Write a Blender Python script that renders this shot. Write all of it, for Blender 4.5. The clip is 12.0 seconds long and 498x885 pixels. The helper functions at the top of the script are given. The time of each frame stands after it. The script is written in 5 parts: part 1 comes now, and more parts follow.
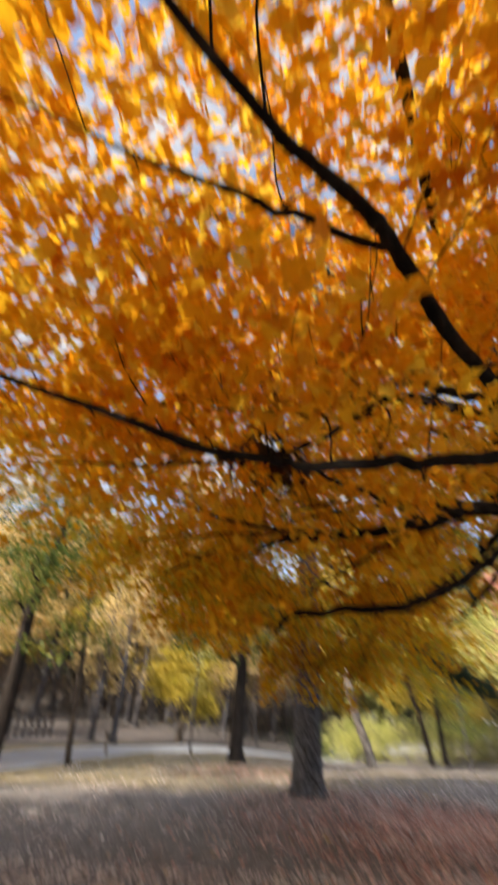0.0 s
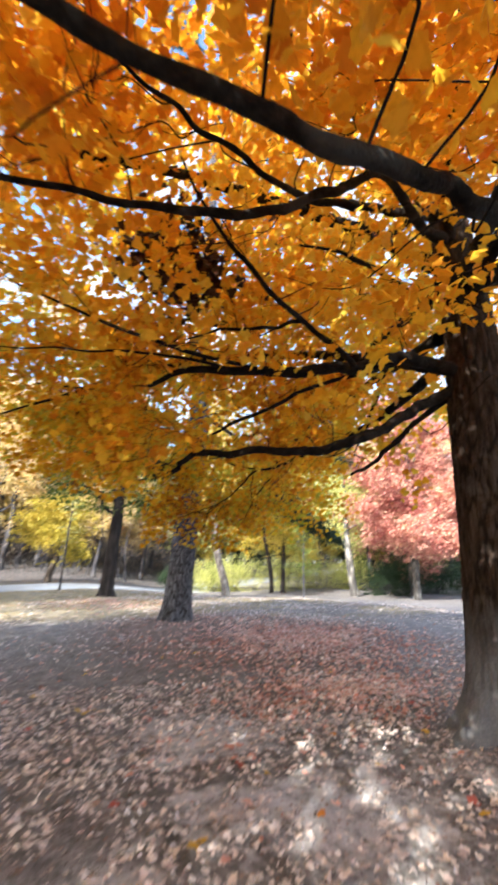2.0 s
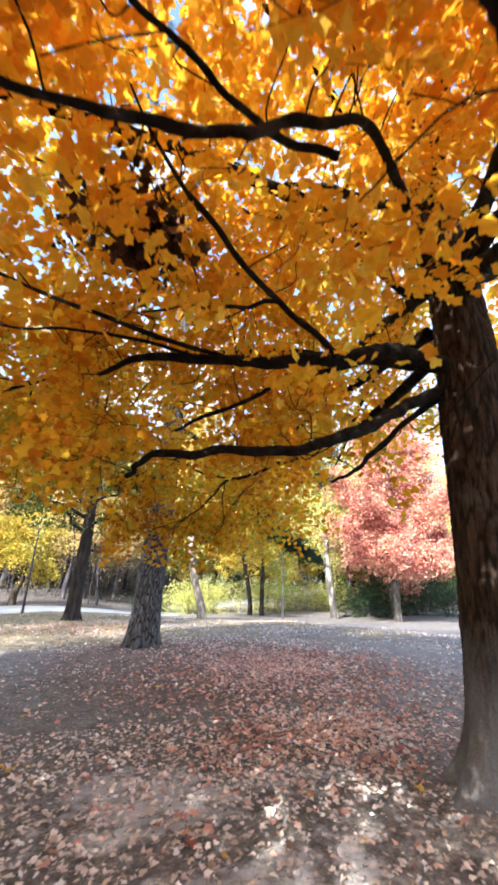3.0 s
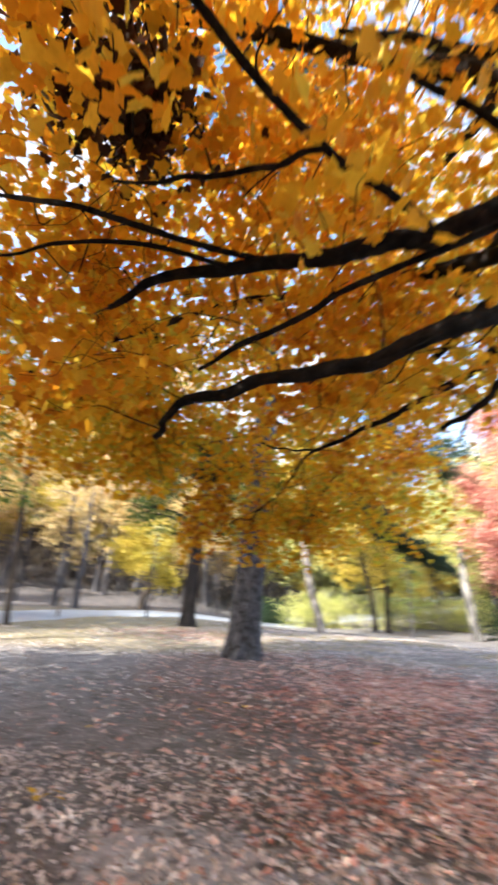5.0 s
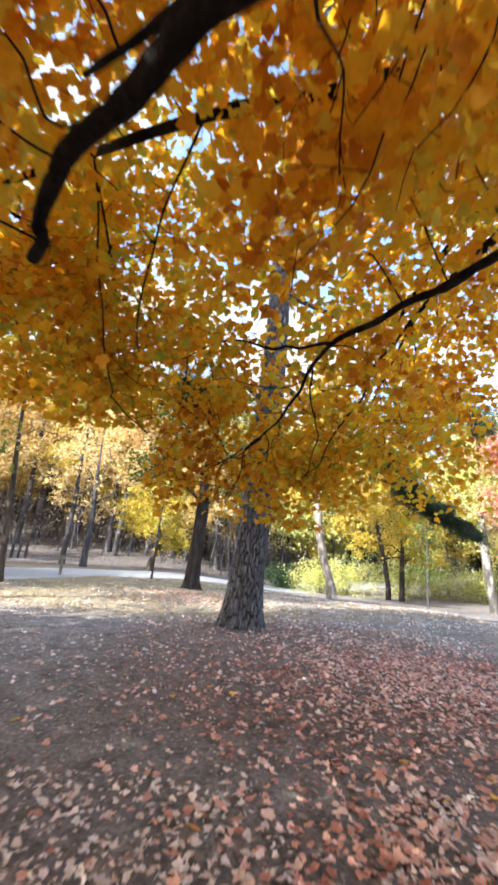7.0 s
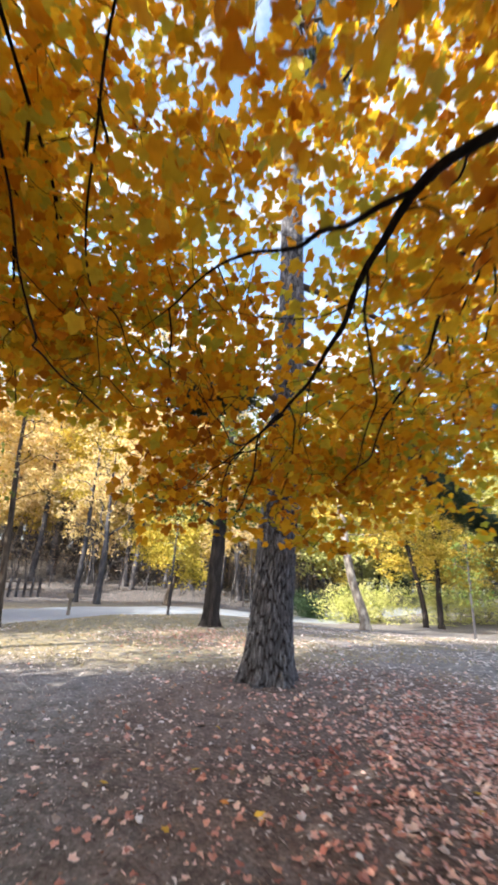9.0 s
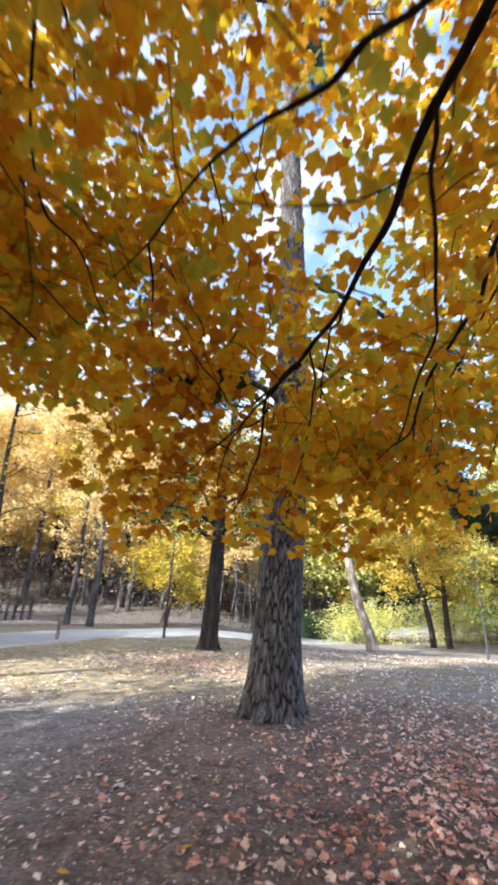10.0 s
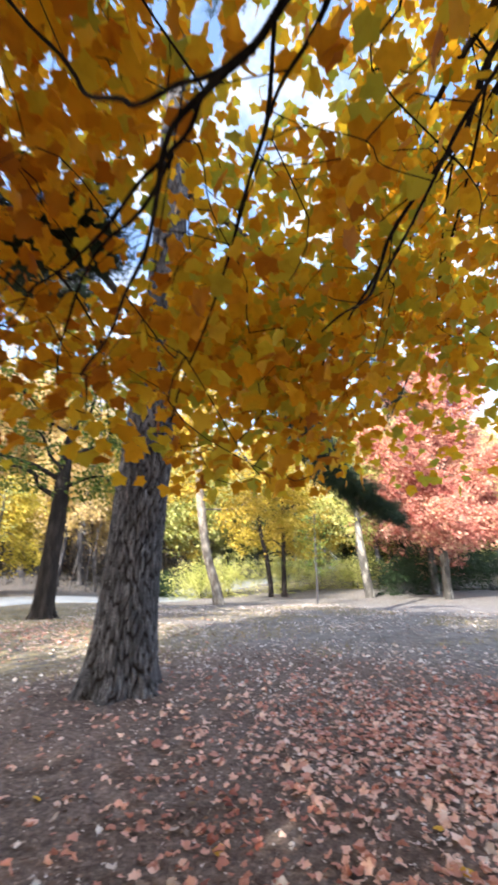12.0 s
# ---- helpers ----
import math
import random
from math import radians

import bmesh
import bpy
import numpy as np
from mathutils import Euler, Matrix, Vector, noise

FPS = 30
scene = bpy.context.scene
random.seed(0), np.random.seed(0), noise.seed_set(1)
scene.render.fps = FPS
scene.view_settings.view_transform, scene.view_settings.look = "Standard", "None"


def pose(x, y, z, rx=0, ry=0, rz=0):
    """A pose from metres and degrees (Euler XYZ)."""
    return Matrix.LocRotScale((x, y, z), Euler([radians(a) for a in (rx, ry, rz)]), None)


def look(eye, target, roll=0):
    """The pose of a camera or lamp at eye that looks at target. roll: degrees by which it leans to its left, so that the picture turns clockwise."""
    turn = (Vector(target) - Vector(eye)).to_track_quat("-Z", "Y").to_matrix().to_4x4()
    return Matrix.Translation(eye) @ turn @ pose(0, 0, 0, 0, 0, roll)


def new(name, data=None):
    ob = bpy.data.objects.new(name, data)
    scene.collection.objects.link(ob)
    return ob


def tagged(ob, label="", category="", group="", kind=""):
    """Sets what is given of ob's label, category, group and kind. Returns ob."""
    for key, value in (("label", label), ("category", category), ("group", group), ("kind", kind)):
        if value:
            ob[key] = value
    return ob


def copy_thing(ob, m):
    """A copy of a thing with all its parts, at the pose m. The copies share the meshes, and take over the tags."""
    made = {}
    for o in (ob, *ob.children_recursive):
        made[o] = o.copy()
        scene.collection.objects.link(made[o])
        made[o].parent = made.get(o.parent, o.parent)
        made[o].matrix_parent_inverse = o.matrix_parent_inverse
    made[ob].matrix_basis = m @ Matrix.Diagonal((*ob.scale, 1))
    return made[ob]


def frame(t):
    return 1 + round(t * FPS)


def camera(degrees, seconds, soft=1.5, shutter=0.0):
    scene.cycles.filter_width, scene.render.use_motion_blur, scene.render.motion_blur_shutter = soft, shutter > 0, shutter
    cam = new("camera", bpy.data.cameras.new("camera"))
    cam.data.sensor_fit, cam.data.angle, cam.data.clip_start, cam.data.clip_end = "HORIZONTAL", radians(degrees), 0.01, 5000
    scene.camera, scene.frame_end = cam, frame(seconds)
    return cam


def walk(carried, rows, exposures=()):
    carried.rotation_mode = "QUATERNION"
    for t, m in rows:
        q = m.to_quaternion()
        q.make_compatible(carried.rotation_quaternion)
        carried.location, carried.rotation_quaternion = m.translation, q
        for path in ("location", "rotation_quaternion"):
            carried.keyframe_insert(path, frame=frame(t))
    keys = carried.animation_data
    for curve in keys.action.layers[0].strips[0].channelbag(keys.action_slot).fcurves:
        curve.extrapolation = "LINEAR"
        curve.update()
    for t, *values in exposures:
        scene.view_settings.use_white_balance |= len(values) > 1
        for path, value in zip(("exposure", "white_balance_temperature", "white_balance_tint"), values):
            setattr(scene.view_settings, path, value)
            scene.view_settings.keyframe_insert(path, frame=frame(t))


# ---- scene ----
cam = camera(62.5, 12.0, soft=3.1, shutter=0.8)
PATH = [
    (0, (0.038, 0.411, 1.682), (0.053, 2.073, 2.793), 2.0),
    (0.5, (-0.076, 0.618, 1.578), (0.192, 2.445, 2.346), 0.9),
    (1, (-0.187, 0.911, 1.552), (0.093, 2.808, 2.12), 2.2),
    (1.5, (-0.168, 1.231, 1.58), (0.248, 3.125, 2.067), 2.3),
    (2, (-0.113, 1.534, 1.629), (0.493, 3.355, 2.194), 1.2),
    (2.5, (0.043, 1.828, 1.65), (0.73, 3.594, 2.29), 1.2),
    (4.5, (0.824, 2.806, 1.513), (1.256, 4.635, 2.197), 3.5),
    (5, (1.021, 3.135, 1.51), (1.158, 5.008, 2.199), 3.1),
    (5.5, (1.06, 3.527, 1.488), (0.847, 5.377, 2.219), 1.3),
    (6, (1.16, 3.895, 1.454), (0.898, 5.783, 2.06), 3.4),
    (6.5, (1.338, 4.277, 1.455), (1.388, 6.205, 1.984), 5.4),
    (8.5, (1.495, 5.745, 1.585), (1.546, 7.645, 2.207), 3.2),
    (9, (1.498, 6.117, 1.582), (1.482, 8.008, 2.234), 2.5),
    (9.5, (1.484, 6.515, 1.583), (1.426, 8.394, 2.263), 1.7),
    (10, (1.47, 6.877, 1.567), (1.46, 8.739, 2.299), 1.9),
    (10.5, (1.359, 7.225, 1.552), (1.467, 9.092, 2.26), 2.5),
    (11, (1.38, 7.619, 1.481), (1.681, 9.489, 2.123), 1.5),
    (11.5, (1.396, 7.82, 1.504), (1.923, 9.649, 2.117), -0.7),
    (12, (1.448, 7.928, 1.513), (2.123, 9.722, 2.083), -0.9),
]
walk(cam, [(t, look(eye, target, roll)) for t, eye, target, roll in PATH], [(0, 1.3, 6900, 11), (0.5, 1.85, 6200, 10), (1, 2.0, 6050, 9), (2.5, 2.24, 5950, 8), (4.5, 2.27, 6050, 9), (6, 2.2, 5980, 9), (6.5, 2.28, 6000, 9), (8.5, 2.14, 6250, 9), (9.5, 2.05, 6200, 9), (11, 2.07, 6150, 9), (12, 2.09, 6200, 9)])

# ---------------------------------------------------------------- sky, sun
SUN_FROM = Vector((-0.70, -0.62, 0.58)).normalized()
world = bpy.data.worlds.new("sky")
scene.world = world
world.use_nodes = True
wn = world.node_tree.nodes
sky = wn.new("ShaderNodeTexSky")
sky.sky_type = "NISHITA"
sky.sun_disc = False
sky.sun_elevation = math.asin(SUN_FROM.z)
sky.sun_rotation = math.atan2(SUN_FROM.x, SUN_FROM.y)
sky.air_density, sky.dust_density, sky.ozone_density = 1.0, 1.8, 1.0
wn["Background"].inputs["Strength"].default_value = 0.15
# thin broken white cloud over the whole sky
wl = world.node_tree.links
wc = wn.new("ShaderNodeTexCoord")
cloud = wn.new("ShaderNodeTexNoise")
cloud.inputs["Scale"].default_value, cloud.inputs["Detail"].default_value, cloud.inputs["Roughness"].default_value = 5.0, 6, 0.6
wl.new(wc.outputs["Generated"], cloud.inputs["Vector"])
cover = wn.new("ShaderNodeValToRGB")
cover.color_ramp.elements[0].position, cover.color_ramp.elements[1].position = 0.42, 0.62
wl.new(cloud.outputs[0], cover.inputs[0])
veil = wn.new("ShaderNodeMix")
veil.data_type = "RGBA"
veil.inputs[7].default_value = (2.3, 2.35, 2.5, 1)
wl.new(cover.outputs[0], veil.inputs[0])
wl.new(sky.outputs[0], veil.inputs[6])
wl.new(veil.outputs[2], wn["Background"].inputs[0])
sun = new("sun", bpy.data.lights.new("sun", "SUN"))
sun.data.energy, sun.data.angle, sun.data.color = 3.7, radians(0.5), (1.0, 0.9, 0.76)
sun.matrix_world = look(SUN_FROM * 60, (0, 0, 0))
scene.view_settings.exposure = 1.7


# ---------------------------------------------------------------- materials
def material(name):
    m = bpy.data.materials.new(name)
    m.use_nodes = True
    return m, m.node_tree.nodes, m.node_tree.links, m.node_tree.nodes["Principled BSDF"]


def ramp(nodes, stops):
    r = nodes.new("ShaderNodeValToRGB")
    while len(r.color_ramp.elements) < len(stops):
        r.color_ramp.elements.new(0.5)
    for e, (p, c) in zip(r.color_ramp.elements, stops):
        e.position, e.color = p, (*c, 1)
    return r


def noise_tex(nodes, links, scale, detail=4, rough=0.55, stretch=None):
    n = nodes.new("ShaderNodeTexNoise")
    n.inputs["Scale"].default_value, n.inputs["Detail"].default_value, n.inputs["Roughness"].default_value = scale, detail, rough
    tc = nodes.new("ShaderNodeTexCoord")
    if stretch:
        mp = nodes.new("ShaderNodeMapping")
        mp.inputs["Scale"].default_value = stretch
        links.new(tc.outputs["Object"], mp.inputs[0])
        links.new(mp.outputs[0], n.inputs["Vector"])
    else:
        links.new(tc.outputs["Object"], n.inputs["Vector"])
    return n


def mix(nodes, links, fac, a, b, blend="MIX"):
    m = nodes.new("ShaderNodeMix")
    m.data_type, m.blend_type = "RGBA", blend
    for sock, v in ((m.inputs[0], fac), (m.inputs[6], a), (m.inputs[7], b)):
        if isinstance(v, (int, float)):
            sock.default_value = v
        elif isinstance(v, tuple):
            sock.default_value = (*v, 1)
        else:
            links.new(v, sock)
    return m.outputs[2]


def add_bump(nodes, links, bsdf, height, strength, distance):
    b = nodes.new("ShaderNodeBump")
    b.inputs["Strength"].default_value, b.inputs["Distance"].default_value = strength, distance
    links.new(height, b.inputs["Height"])
    links.new(b.outputs[0], bsdf.inputs["Normal"])


def leaf_material(name, stops, translucency=0.5, single=False, far_tint=None, clump=0.7):
    """Leaves coloured one by one, with a slow drift of hue through the crown."""
    m, n, l, b = material(name)
    if single:
        rnd = n.new("ShaderNodeObjectInfo").outputs["Random"]
    else:
        rnd = n.new("ShaderNodeNewGeometry").outputs["Random Per Island"]
    big = noise_tex(n, l, clump, 2)
    f = n.new("ShaderNodeMath")
    f.operation = "MULTIPLY_ADD"
    f.inputs[1].default_value = 0.75
    l.new(rnd, f.inputs[0])
    g = n.new("ShaderNodeMath")
    g.operation = "MULTIPLY_ADD"
    g.inputs[1].default_value, g.inputs[2].default_value = 1.3, -0.52
    l.new(big.outputs[0], g.inputs[0])
    l.new(g.outputs[0], f.inputs[2])
    r = ramp(n, stops)
    l.new(f.outputs[0], r.inputs[0])
    col = r.outputs[0]
    if far_tint:
        axis, a0, a1, tint = far_tint
        tc = n.new("ShaderNodeTexCoord")
        sp = n.new("ShaderNodeSeparateXYZ")
        l.new(tc.outputs["Object"], sp.inputs[0])
        mr = n.new("ShaderNodeMapRange")
        mr.inputs[1].default_value, mr.inputs[2].default_value, mr.inputs[4].default_value = a0, a1, 0.8
        l.new(sp.outputs[axis], mr.inputs[0])
        tr = ramp(n, tint)
        l.new(f.outputs[0], tr.inputs[0])
        col = mix(n, l, mr.outputs[0], col, tr.outputs[0])
    spots = noise_tex(n, l, 22, 3)
    sr = ramp(n, [(0.3, (0.8, 0.72, 0.6)), (0.55, (1, 1, 1))])
    l.new(spots.outputs[0], sr.inputs[0])
    col = mix(n, l, 0.8, col, sr.outputs[0], "MULTIPLY")
    l.new(col, b.inputs["Base Color"])
    b.inputs["Roughness"].default_value = 0.55
    b.inputs["Specular IOR Level"].default_value = 0.3
    t = n.new("ShaderNodeBsdfTranslucent")
    l.new(col, t.inputs[0])
    ms = n.new("ShaderNodeMixShader")
    ms.inputs[0].default_value = translucency
    l.new(b.outputs[0], ms.inputs[1])
    l.new(t.outputs[0], ms.inputs[2])
    l.new(ms.outputs[0], n["Material Output"].inputs[0])
    return m


ORANGE = [(0.0, (0.7, 0.27, 0.012)), (0.3, (0.87, 0.445, 0.02)), (0.6, (0.9, 0.56, 0.03)), (0.9, (0.9, 0.69, 0.075))]
OLIVE = [(0.08, (0.42, 0.15, 0.008)), (0.3, (0.72, 0.36, 0.014)), (0.52, (0.82, 0.51, 0.022)), (0.72, (0.66, 0.55, 0.035)), (0.92, (0.32, 0.42, 0.05))]
mat_leaf = leaf_material("maple_leaf", ORANGE, 0.6, far_tint=("Y", -1.0, 3.2, OLIVE))
mat_leaf_one = leaf_material("maple_leaf_single", OLIVE, 0.6, single=True)
mat_dead = leaf_material("dead_leaf", [(0.0, (0.03, 0.012, 0.006)), (1.0, (0.09, 0.035, 0.015))], 0.1)
mat_yellow = leaf_material("yellow_leaf", [(0.0, (0.3, 0.25, 0.04)), (0.5, (0.6, 0.46, 0.07)), (1.0, (0.8, 0.6, 0.16))], 0.45)
mat_gold = leaf_material("gold_leaf", [(0.0, (0.46, 0.34, 0.11)), (0.4, (0.74, 0.59, 0.25)), (0.7, (0.86, 0.69, 0.38)), (1.0, (0.9, 0.72, 0.54))], 0.45, clump=0.3)
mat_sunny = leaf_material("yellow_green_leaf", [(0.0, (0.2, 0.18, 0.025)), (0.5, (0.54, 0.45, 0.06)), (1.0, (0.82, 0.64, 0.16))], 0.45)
mat_brown = leaf_material("faded_leaf", [(0.0, (0.09, 0.08, 0.085)), (0.5, (0.2, 0.17, 0.165)), (1.0, (0.42, 0.33, 0.2))], 0.3, clump=0.2)
# dark greys: the shade low in the woods is put into this leaf colour
mat_shaded_scrub = leaf_material("shaded_scrub_leaf", [(0.0, (0.05, 0.055, 0.06)), (0.6, (0.11, 0.11, 0.11)), (1.0, (0.2, 0.17, 0.14))], 0.2)
mat_lime = leaf_material("lime_leaf", [(0.0, (0.14, 0.19, 0.045)), (0.35, (0.5, 0.54, 0.16)), (0.65, (0.74, 0.74, 0.3)), (1.0, (0.87, 0.82, 0.45))], 0.45, clump=0.5)
mat_green = leaf_material("green_leaf", [(0.0, (0.05, 0.1, 0.02)), (0.6, (0.13, 0.19, 0.04)), (1.0, (0.32, 0.3, 0.06))], 0.35)
mat_pink = leaf_material("red_maple_leaf", [(0.0, (0.3, 0.08, 0.07)), (0.3, (0.54, 0.2, 0.17)), (0.6, (0.68, 0.35, 0.28)), (0.82, (0.8, 0.5, 0.38)), (1.0, (0.82, 0.62, 0.38))], 0.35, clump=0.6)
mat_hedge = leaf_material("evergreen_leaf", [(0.0, (0.012, 0.03, 0.015)), (1.0, (0.04, 0.075, 0.03))], 0.15)
mat_needle = leaf_material("pine_needle", [(0.0, (0.02, 0.04, 0.022)), (1.0, (0.06, 0.1, 0.05))], 0.15)
mat_litter = leaf_material("litter_leaf", [(0.0, (0.14, 0.1, 0.085)), (0.3, (0.32, 0.25, 0.21)), (0.5, (0.6, 0.53, 0.5)), (0.75, (0.83, 0.77, 0.75)), (1.0, (0.74, 0.57, 0.51))], 0.15, clump=0.35)
mat_pale = leaf_material("bleached_leaf", [(0.0, (0.5, 0.4, 0.37)), (0.5, (0.74, 0.64, 0.6)), (1.0, (0.86, 0.8, 0.78))], 0.15)
mat_rust = leaf_material("rust_leaf", [(0.0, (0.34, 0.125, 0.1)), (0.35, (0.6, 0.3, 0.24)), (0.65, (0.82, 0.54, 0.46)), (1.0, (0.88, 0.73, 0.67))], 0.15)


def bark_material(name, dark, mid, light, stretch, scale=6, bump=0.6, lichen=None, furrow=None, dust=None):
    m, n, l, b = material(name)
    grain = noise_tex(n, l, scale, 8, 0.65, stretch)
    fine = noise_tex(n, l, 60, 5, 0.6)
    r = ramp(n, [(0.3, dark), (0.5, mid), (0.72, light)])
    l.new(grain.outputs[0], r.inputs[0])
    fr = ramp(n, [(0.3, (0.6, 0.6, 0.6)), (0.7, (1.1, 1.1, 1.1))])
    l.new(fine.outputs[0], fr.inputs[0])
    col = mix(n, l, 1.0, r.outputs[0], fr.outputs[0], "MULTIPLY")
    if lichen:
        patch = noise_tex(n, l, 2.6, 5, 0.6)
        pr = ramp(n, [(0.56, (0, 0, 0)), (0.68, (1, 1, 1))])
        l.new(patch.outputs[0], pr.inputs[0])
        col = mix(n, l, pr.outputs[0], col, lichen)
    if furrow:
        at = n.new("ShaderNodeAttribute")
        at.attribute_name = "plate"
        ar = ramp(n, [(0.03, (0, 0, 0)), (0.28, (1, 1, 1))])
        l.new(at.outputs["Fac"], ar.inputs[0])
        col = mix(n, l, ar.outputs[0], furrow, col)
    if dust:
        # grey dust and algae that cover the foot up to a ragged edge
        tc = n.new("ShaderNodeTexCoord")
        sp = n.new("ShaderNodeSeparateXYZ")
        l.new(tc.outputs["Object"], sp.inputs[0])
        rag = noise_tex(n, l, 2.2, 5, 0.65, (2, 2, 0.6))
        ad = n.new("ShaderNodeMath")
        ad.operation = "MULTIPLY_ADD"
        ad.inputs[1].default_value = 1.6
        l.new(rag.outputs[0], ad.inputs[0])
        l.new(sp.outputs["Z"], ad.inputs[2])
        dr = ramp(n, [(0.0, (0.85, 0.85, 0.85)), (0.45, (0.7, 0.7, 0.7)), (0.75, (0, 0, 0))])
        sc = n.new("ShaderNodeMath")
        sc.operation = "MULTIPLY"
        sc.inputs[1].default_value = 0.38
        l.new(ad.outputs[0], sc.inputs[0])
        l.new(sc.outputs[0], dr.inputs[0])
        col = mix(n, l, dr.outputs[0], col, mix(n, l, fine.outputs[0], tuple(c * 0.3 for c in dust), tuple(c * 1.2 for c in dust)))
    l.new(col, b.inputs["Base Color"])
    b.inputs["Roughness"].default_value = 0.92
    b.inputs["Specular IOR Level"].default_value = 0.15
    h = mix(n, l, 0.35, grain.outputs[0], fine.outputs[0])
    add_bump(n, l, b, h, bump, 0.03)
    return m


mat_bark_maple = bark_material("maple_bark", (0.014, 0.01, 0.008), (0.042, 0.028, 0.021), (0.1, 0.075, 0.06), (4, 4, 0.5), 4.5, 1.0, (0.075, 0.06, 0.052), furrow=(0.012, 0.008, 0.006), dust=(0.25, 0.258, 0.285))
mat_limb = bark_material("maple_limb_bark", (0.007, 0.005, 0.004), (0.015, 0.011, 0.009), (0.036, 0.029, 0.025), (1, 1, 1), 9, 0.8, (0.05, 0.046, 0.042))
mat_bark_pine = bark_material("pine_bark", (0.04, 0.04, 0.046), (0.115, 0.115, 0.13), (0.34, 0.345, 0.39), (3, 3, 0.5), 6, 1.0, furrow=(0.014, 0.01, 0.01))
mat_bark_dark = bark_material("dark_bark", (0.03, 0.023, 0.02), (0.075, 0.06, 0.05), (0.16, 0.13, 0.11), (3, 3, 0.5), 3, 0.7)
mat_bark_oak = bark_material("oak_bark", (0.014, 0.011, 0.01), (0.034, 0.028, 0.026), (0.085, 0.072, 0.064), (3, 3, 0.5), 3, 0.7)
mat_bark_pale = bark_material("pale_bark", (0.08, 0.065, 0.055), (0.24, 0.21, 0.185), (0.55, 0.51, 0.45), (2, 2, 0.9), 2.2, 0.5)
# near-white patches on dark bark stand in for flecks of sunlight
mat_bark_sunflecked = bark_material("sunflecked_bark", (0.03, 0.028, 0.028), (0.1, 0.095, 0.09), (0.6, 0.57, 0.52), (1.3, 1.3, 0.5), 1.6, 0.4)
mat_bark_far = bark_material("woodland_bark", (0.028, 0.027, 0.032), (0.07, 0.068, 0.078), (0.17, 0.165, 0.17), (2, 2, 0.5), 2, 0.3)


def ground_material():
    m, n, l, b = material("leafy_soil")
    big = noise_tex(n, l, 0.16, 5, 0.6)
    mid = noise_tex(n, l, 0.9, 6, 0.62)
    fine = noise_tex(n, l, 26, 8, 0.7)
    soil = ramp(n, [(0.3, (0.084, 0.078, 0.077)), (0.5, (0.197, 0.186, 0.188)), (0.7, (0.39, 0.37, 0.376))])
    l.new(fine.outputs[0], soil.inputs[0])
    thatch = ramp(n, [(0.3, (0.092, 0.086, 0.08)), (0.55, (0.216, 0.206, 0.198)), (0.75, (0.385, 0.365, 0.355))])
    l.new(fine.outputs[0], thatch.inputs[0])
    br = ramp(n, [(0.42, (0, 0, 0)), (0.58, (1, 1, 1))])
    l.new(big.outputs[0], br.inputs[0])
    col = mix(n, l, br.outputs[0], soil.outputs[0], thatch.outputs[0])
    # paler blotches at set spots, their edges broken by noise
    bare = n.new("ShaderNodeAttribute")
    bare.attribute_name = "bare"
    am = n.new("ShaderNodeMath")
    am.operation = "MULTIPLY_ADD"
    am.inputs[1].default_value = 0.17
    l.new(bare.outputs["Fac"], am.inputs[0])
    crumb = noise_tex(n, l, 5.5, 6, 0.7)
    l.new(mix(n, l, 0.5, mid.outputs[0], crumb.outputs[0]), am.inputs[2])
    pr = ramp(n, [(0.585, (0, 0, 0)), (0.67, (0.9, 0.9, 0.9))])
    l.new(am.outputs[0], pr.inputs[0])
    col = mix(n, l, pr.outputs[0], col, mix(n, l, fine.outputs[0], (0.35, 0.345, 0.355), (0.68, 0.675, 0.69)))
    grass = n.new("ShaderNodeAttribute")
    grass.attribute_name = "grass"
    gm = n.new("ShaderNodeMath")
    gm.operation = "MULTIPLY"
    gr = ramp(n, [(0.38, (0, 0, 0)), (0.6, (1, 1, 1))])
    l.new(crumb.outputs[0], gr.inputs[0])
    l.new(grass.outputs["Fac"], gm.inputs[0])
    l.new(gr.outputs[0], gm.inputs[1])
    straw = ramp(n, [(0.3, (0.2, 0.17, 0.09)), (0.5, (0.36, 0.3, 0.17)), (0.7, (0.52, 0.43, 0.26))])
    l.new(fine.outputs[0], straw.inputs[0])
    col = mix(n, l, gm.outputs[0], col, straw.outputs[0])
    # brown needle mould round the pine, broken at its edge
    brown = n.new("ShaderNodeAttribute")
    brown.attribute_name = "needles"
    patchy = n.new("ShaderNodeMath")
    patchy.operation = "MULTIPLY_ADD"
    patchy.inputs[1].default_value = 0.62
    l.new(brown.outputs["Fac"], patchy.inputs[0])
    l.new(mix(n, l, 0.5, mid.outputs[0], crumb.outputs[0]), patchy.inputs[2])
    bb = ramp(n, [(0.62, (0, 0, 0)), (0.95, (0.9, 0.9, 0.9))])
    l.new(patchy.outputs[0], bb.inputs[0])
    earth = ramp(n, [(0.3, (0.075, 0.055, 0.048)), (0.5, (0.165, 0.125, 0.11)), (0.72, (0.33, 0.26, 0.23))])
    l.new(fine.outputs[0], earth.inputs[0])
    col = mix(n, l, bb.outputs[0], col, earth.outputs[0])
    # shade on the floor of the woods, put into the colour of its leaf litter
    woods_shade = n.new("ShaderNodeAttribute")
    woods_shade.attribute_name = "woods_shade"
    shaded_litter = ramp(n, [(0.34, (0.04, 0.038, 0.042)), (0.5, (0.1, 0.095, 0.1)), (0.66, (0.3, 0.27, 0.25))])
    l.new(crumb.outputs[0], shaded_litter.inputs[0])
    col = mix(n, l, woods_shade.outputs["Fac"], col, shaded_litter.outputs[0])
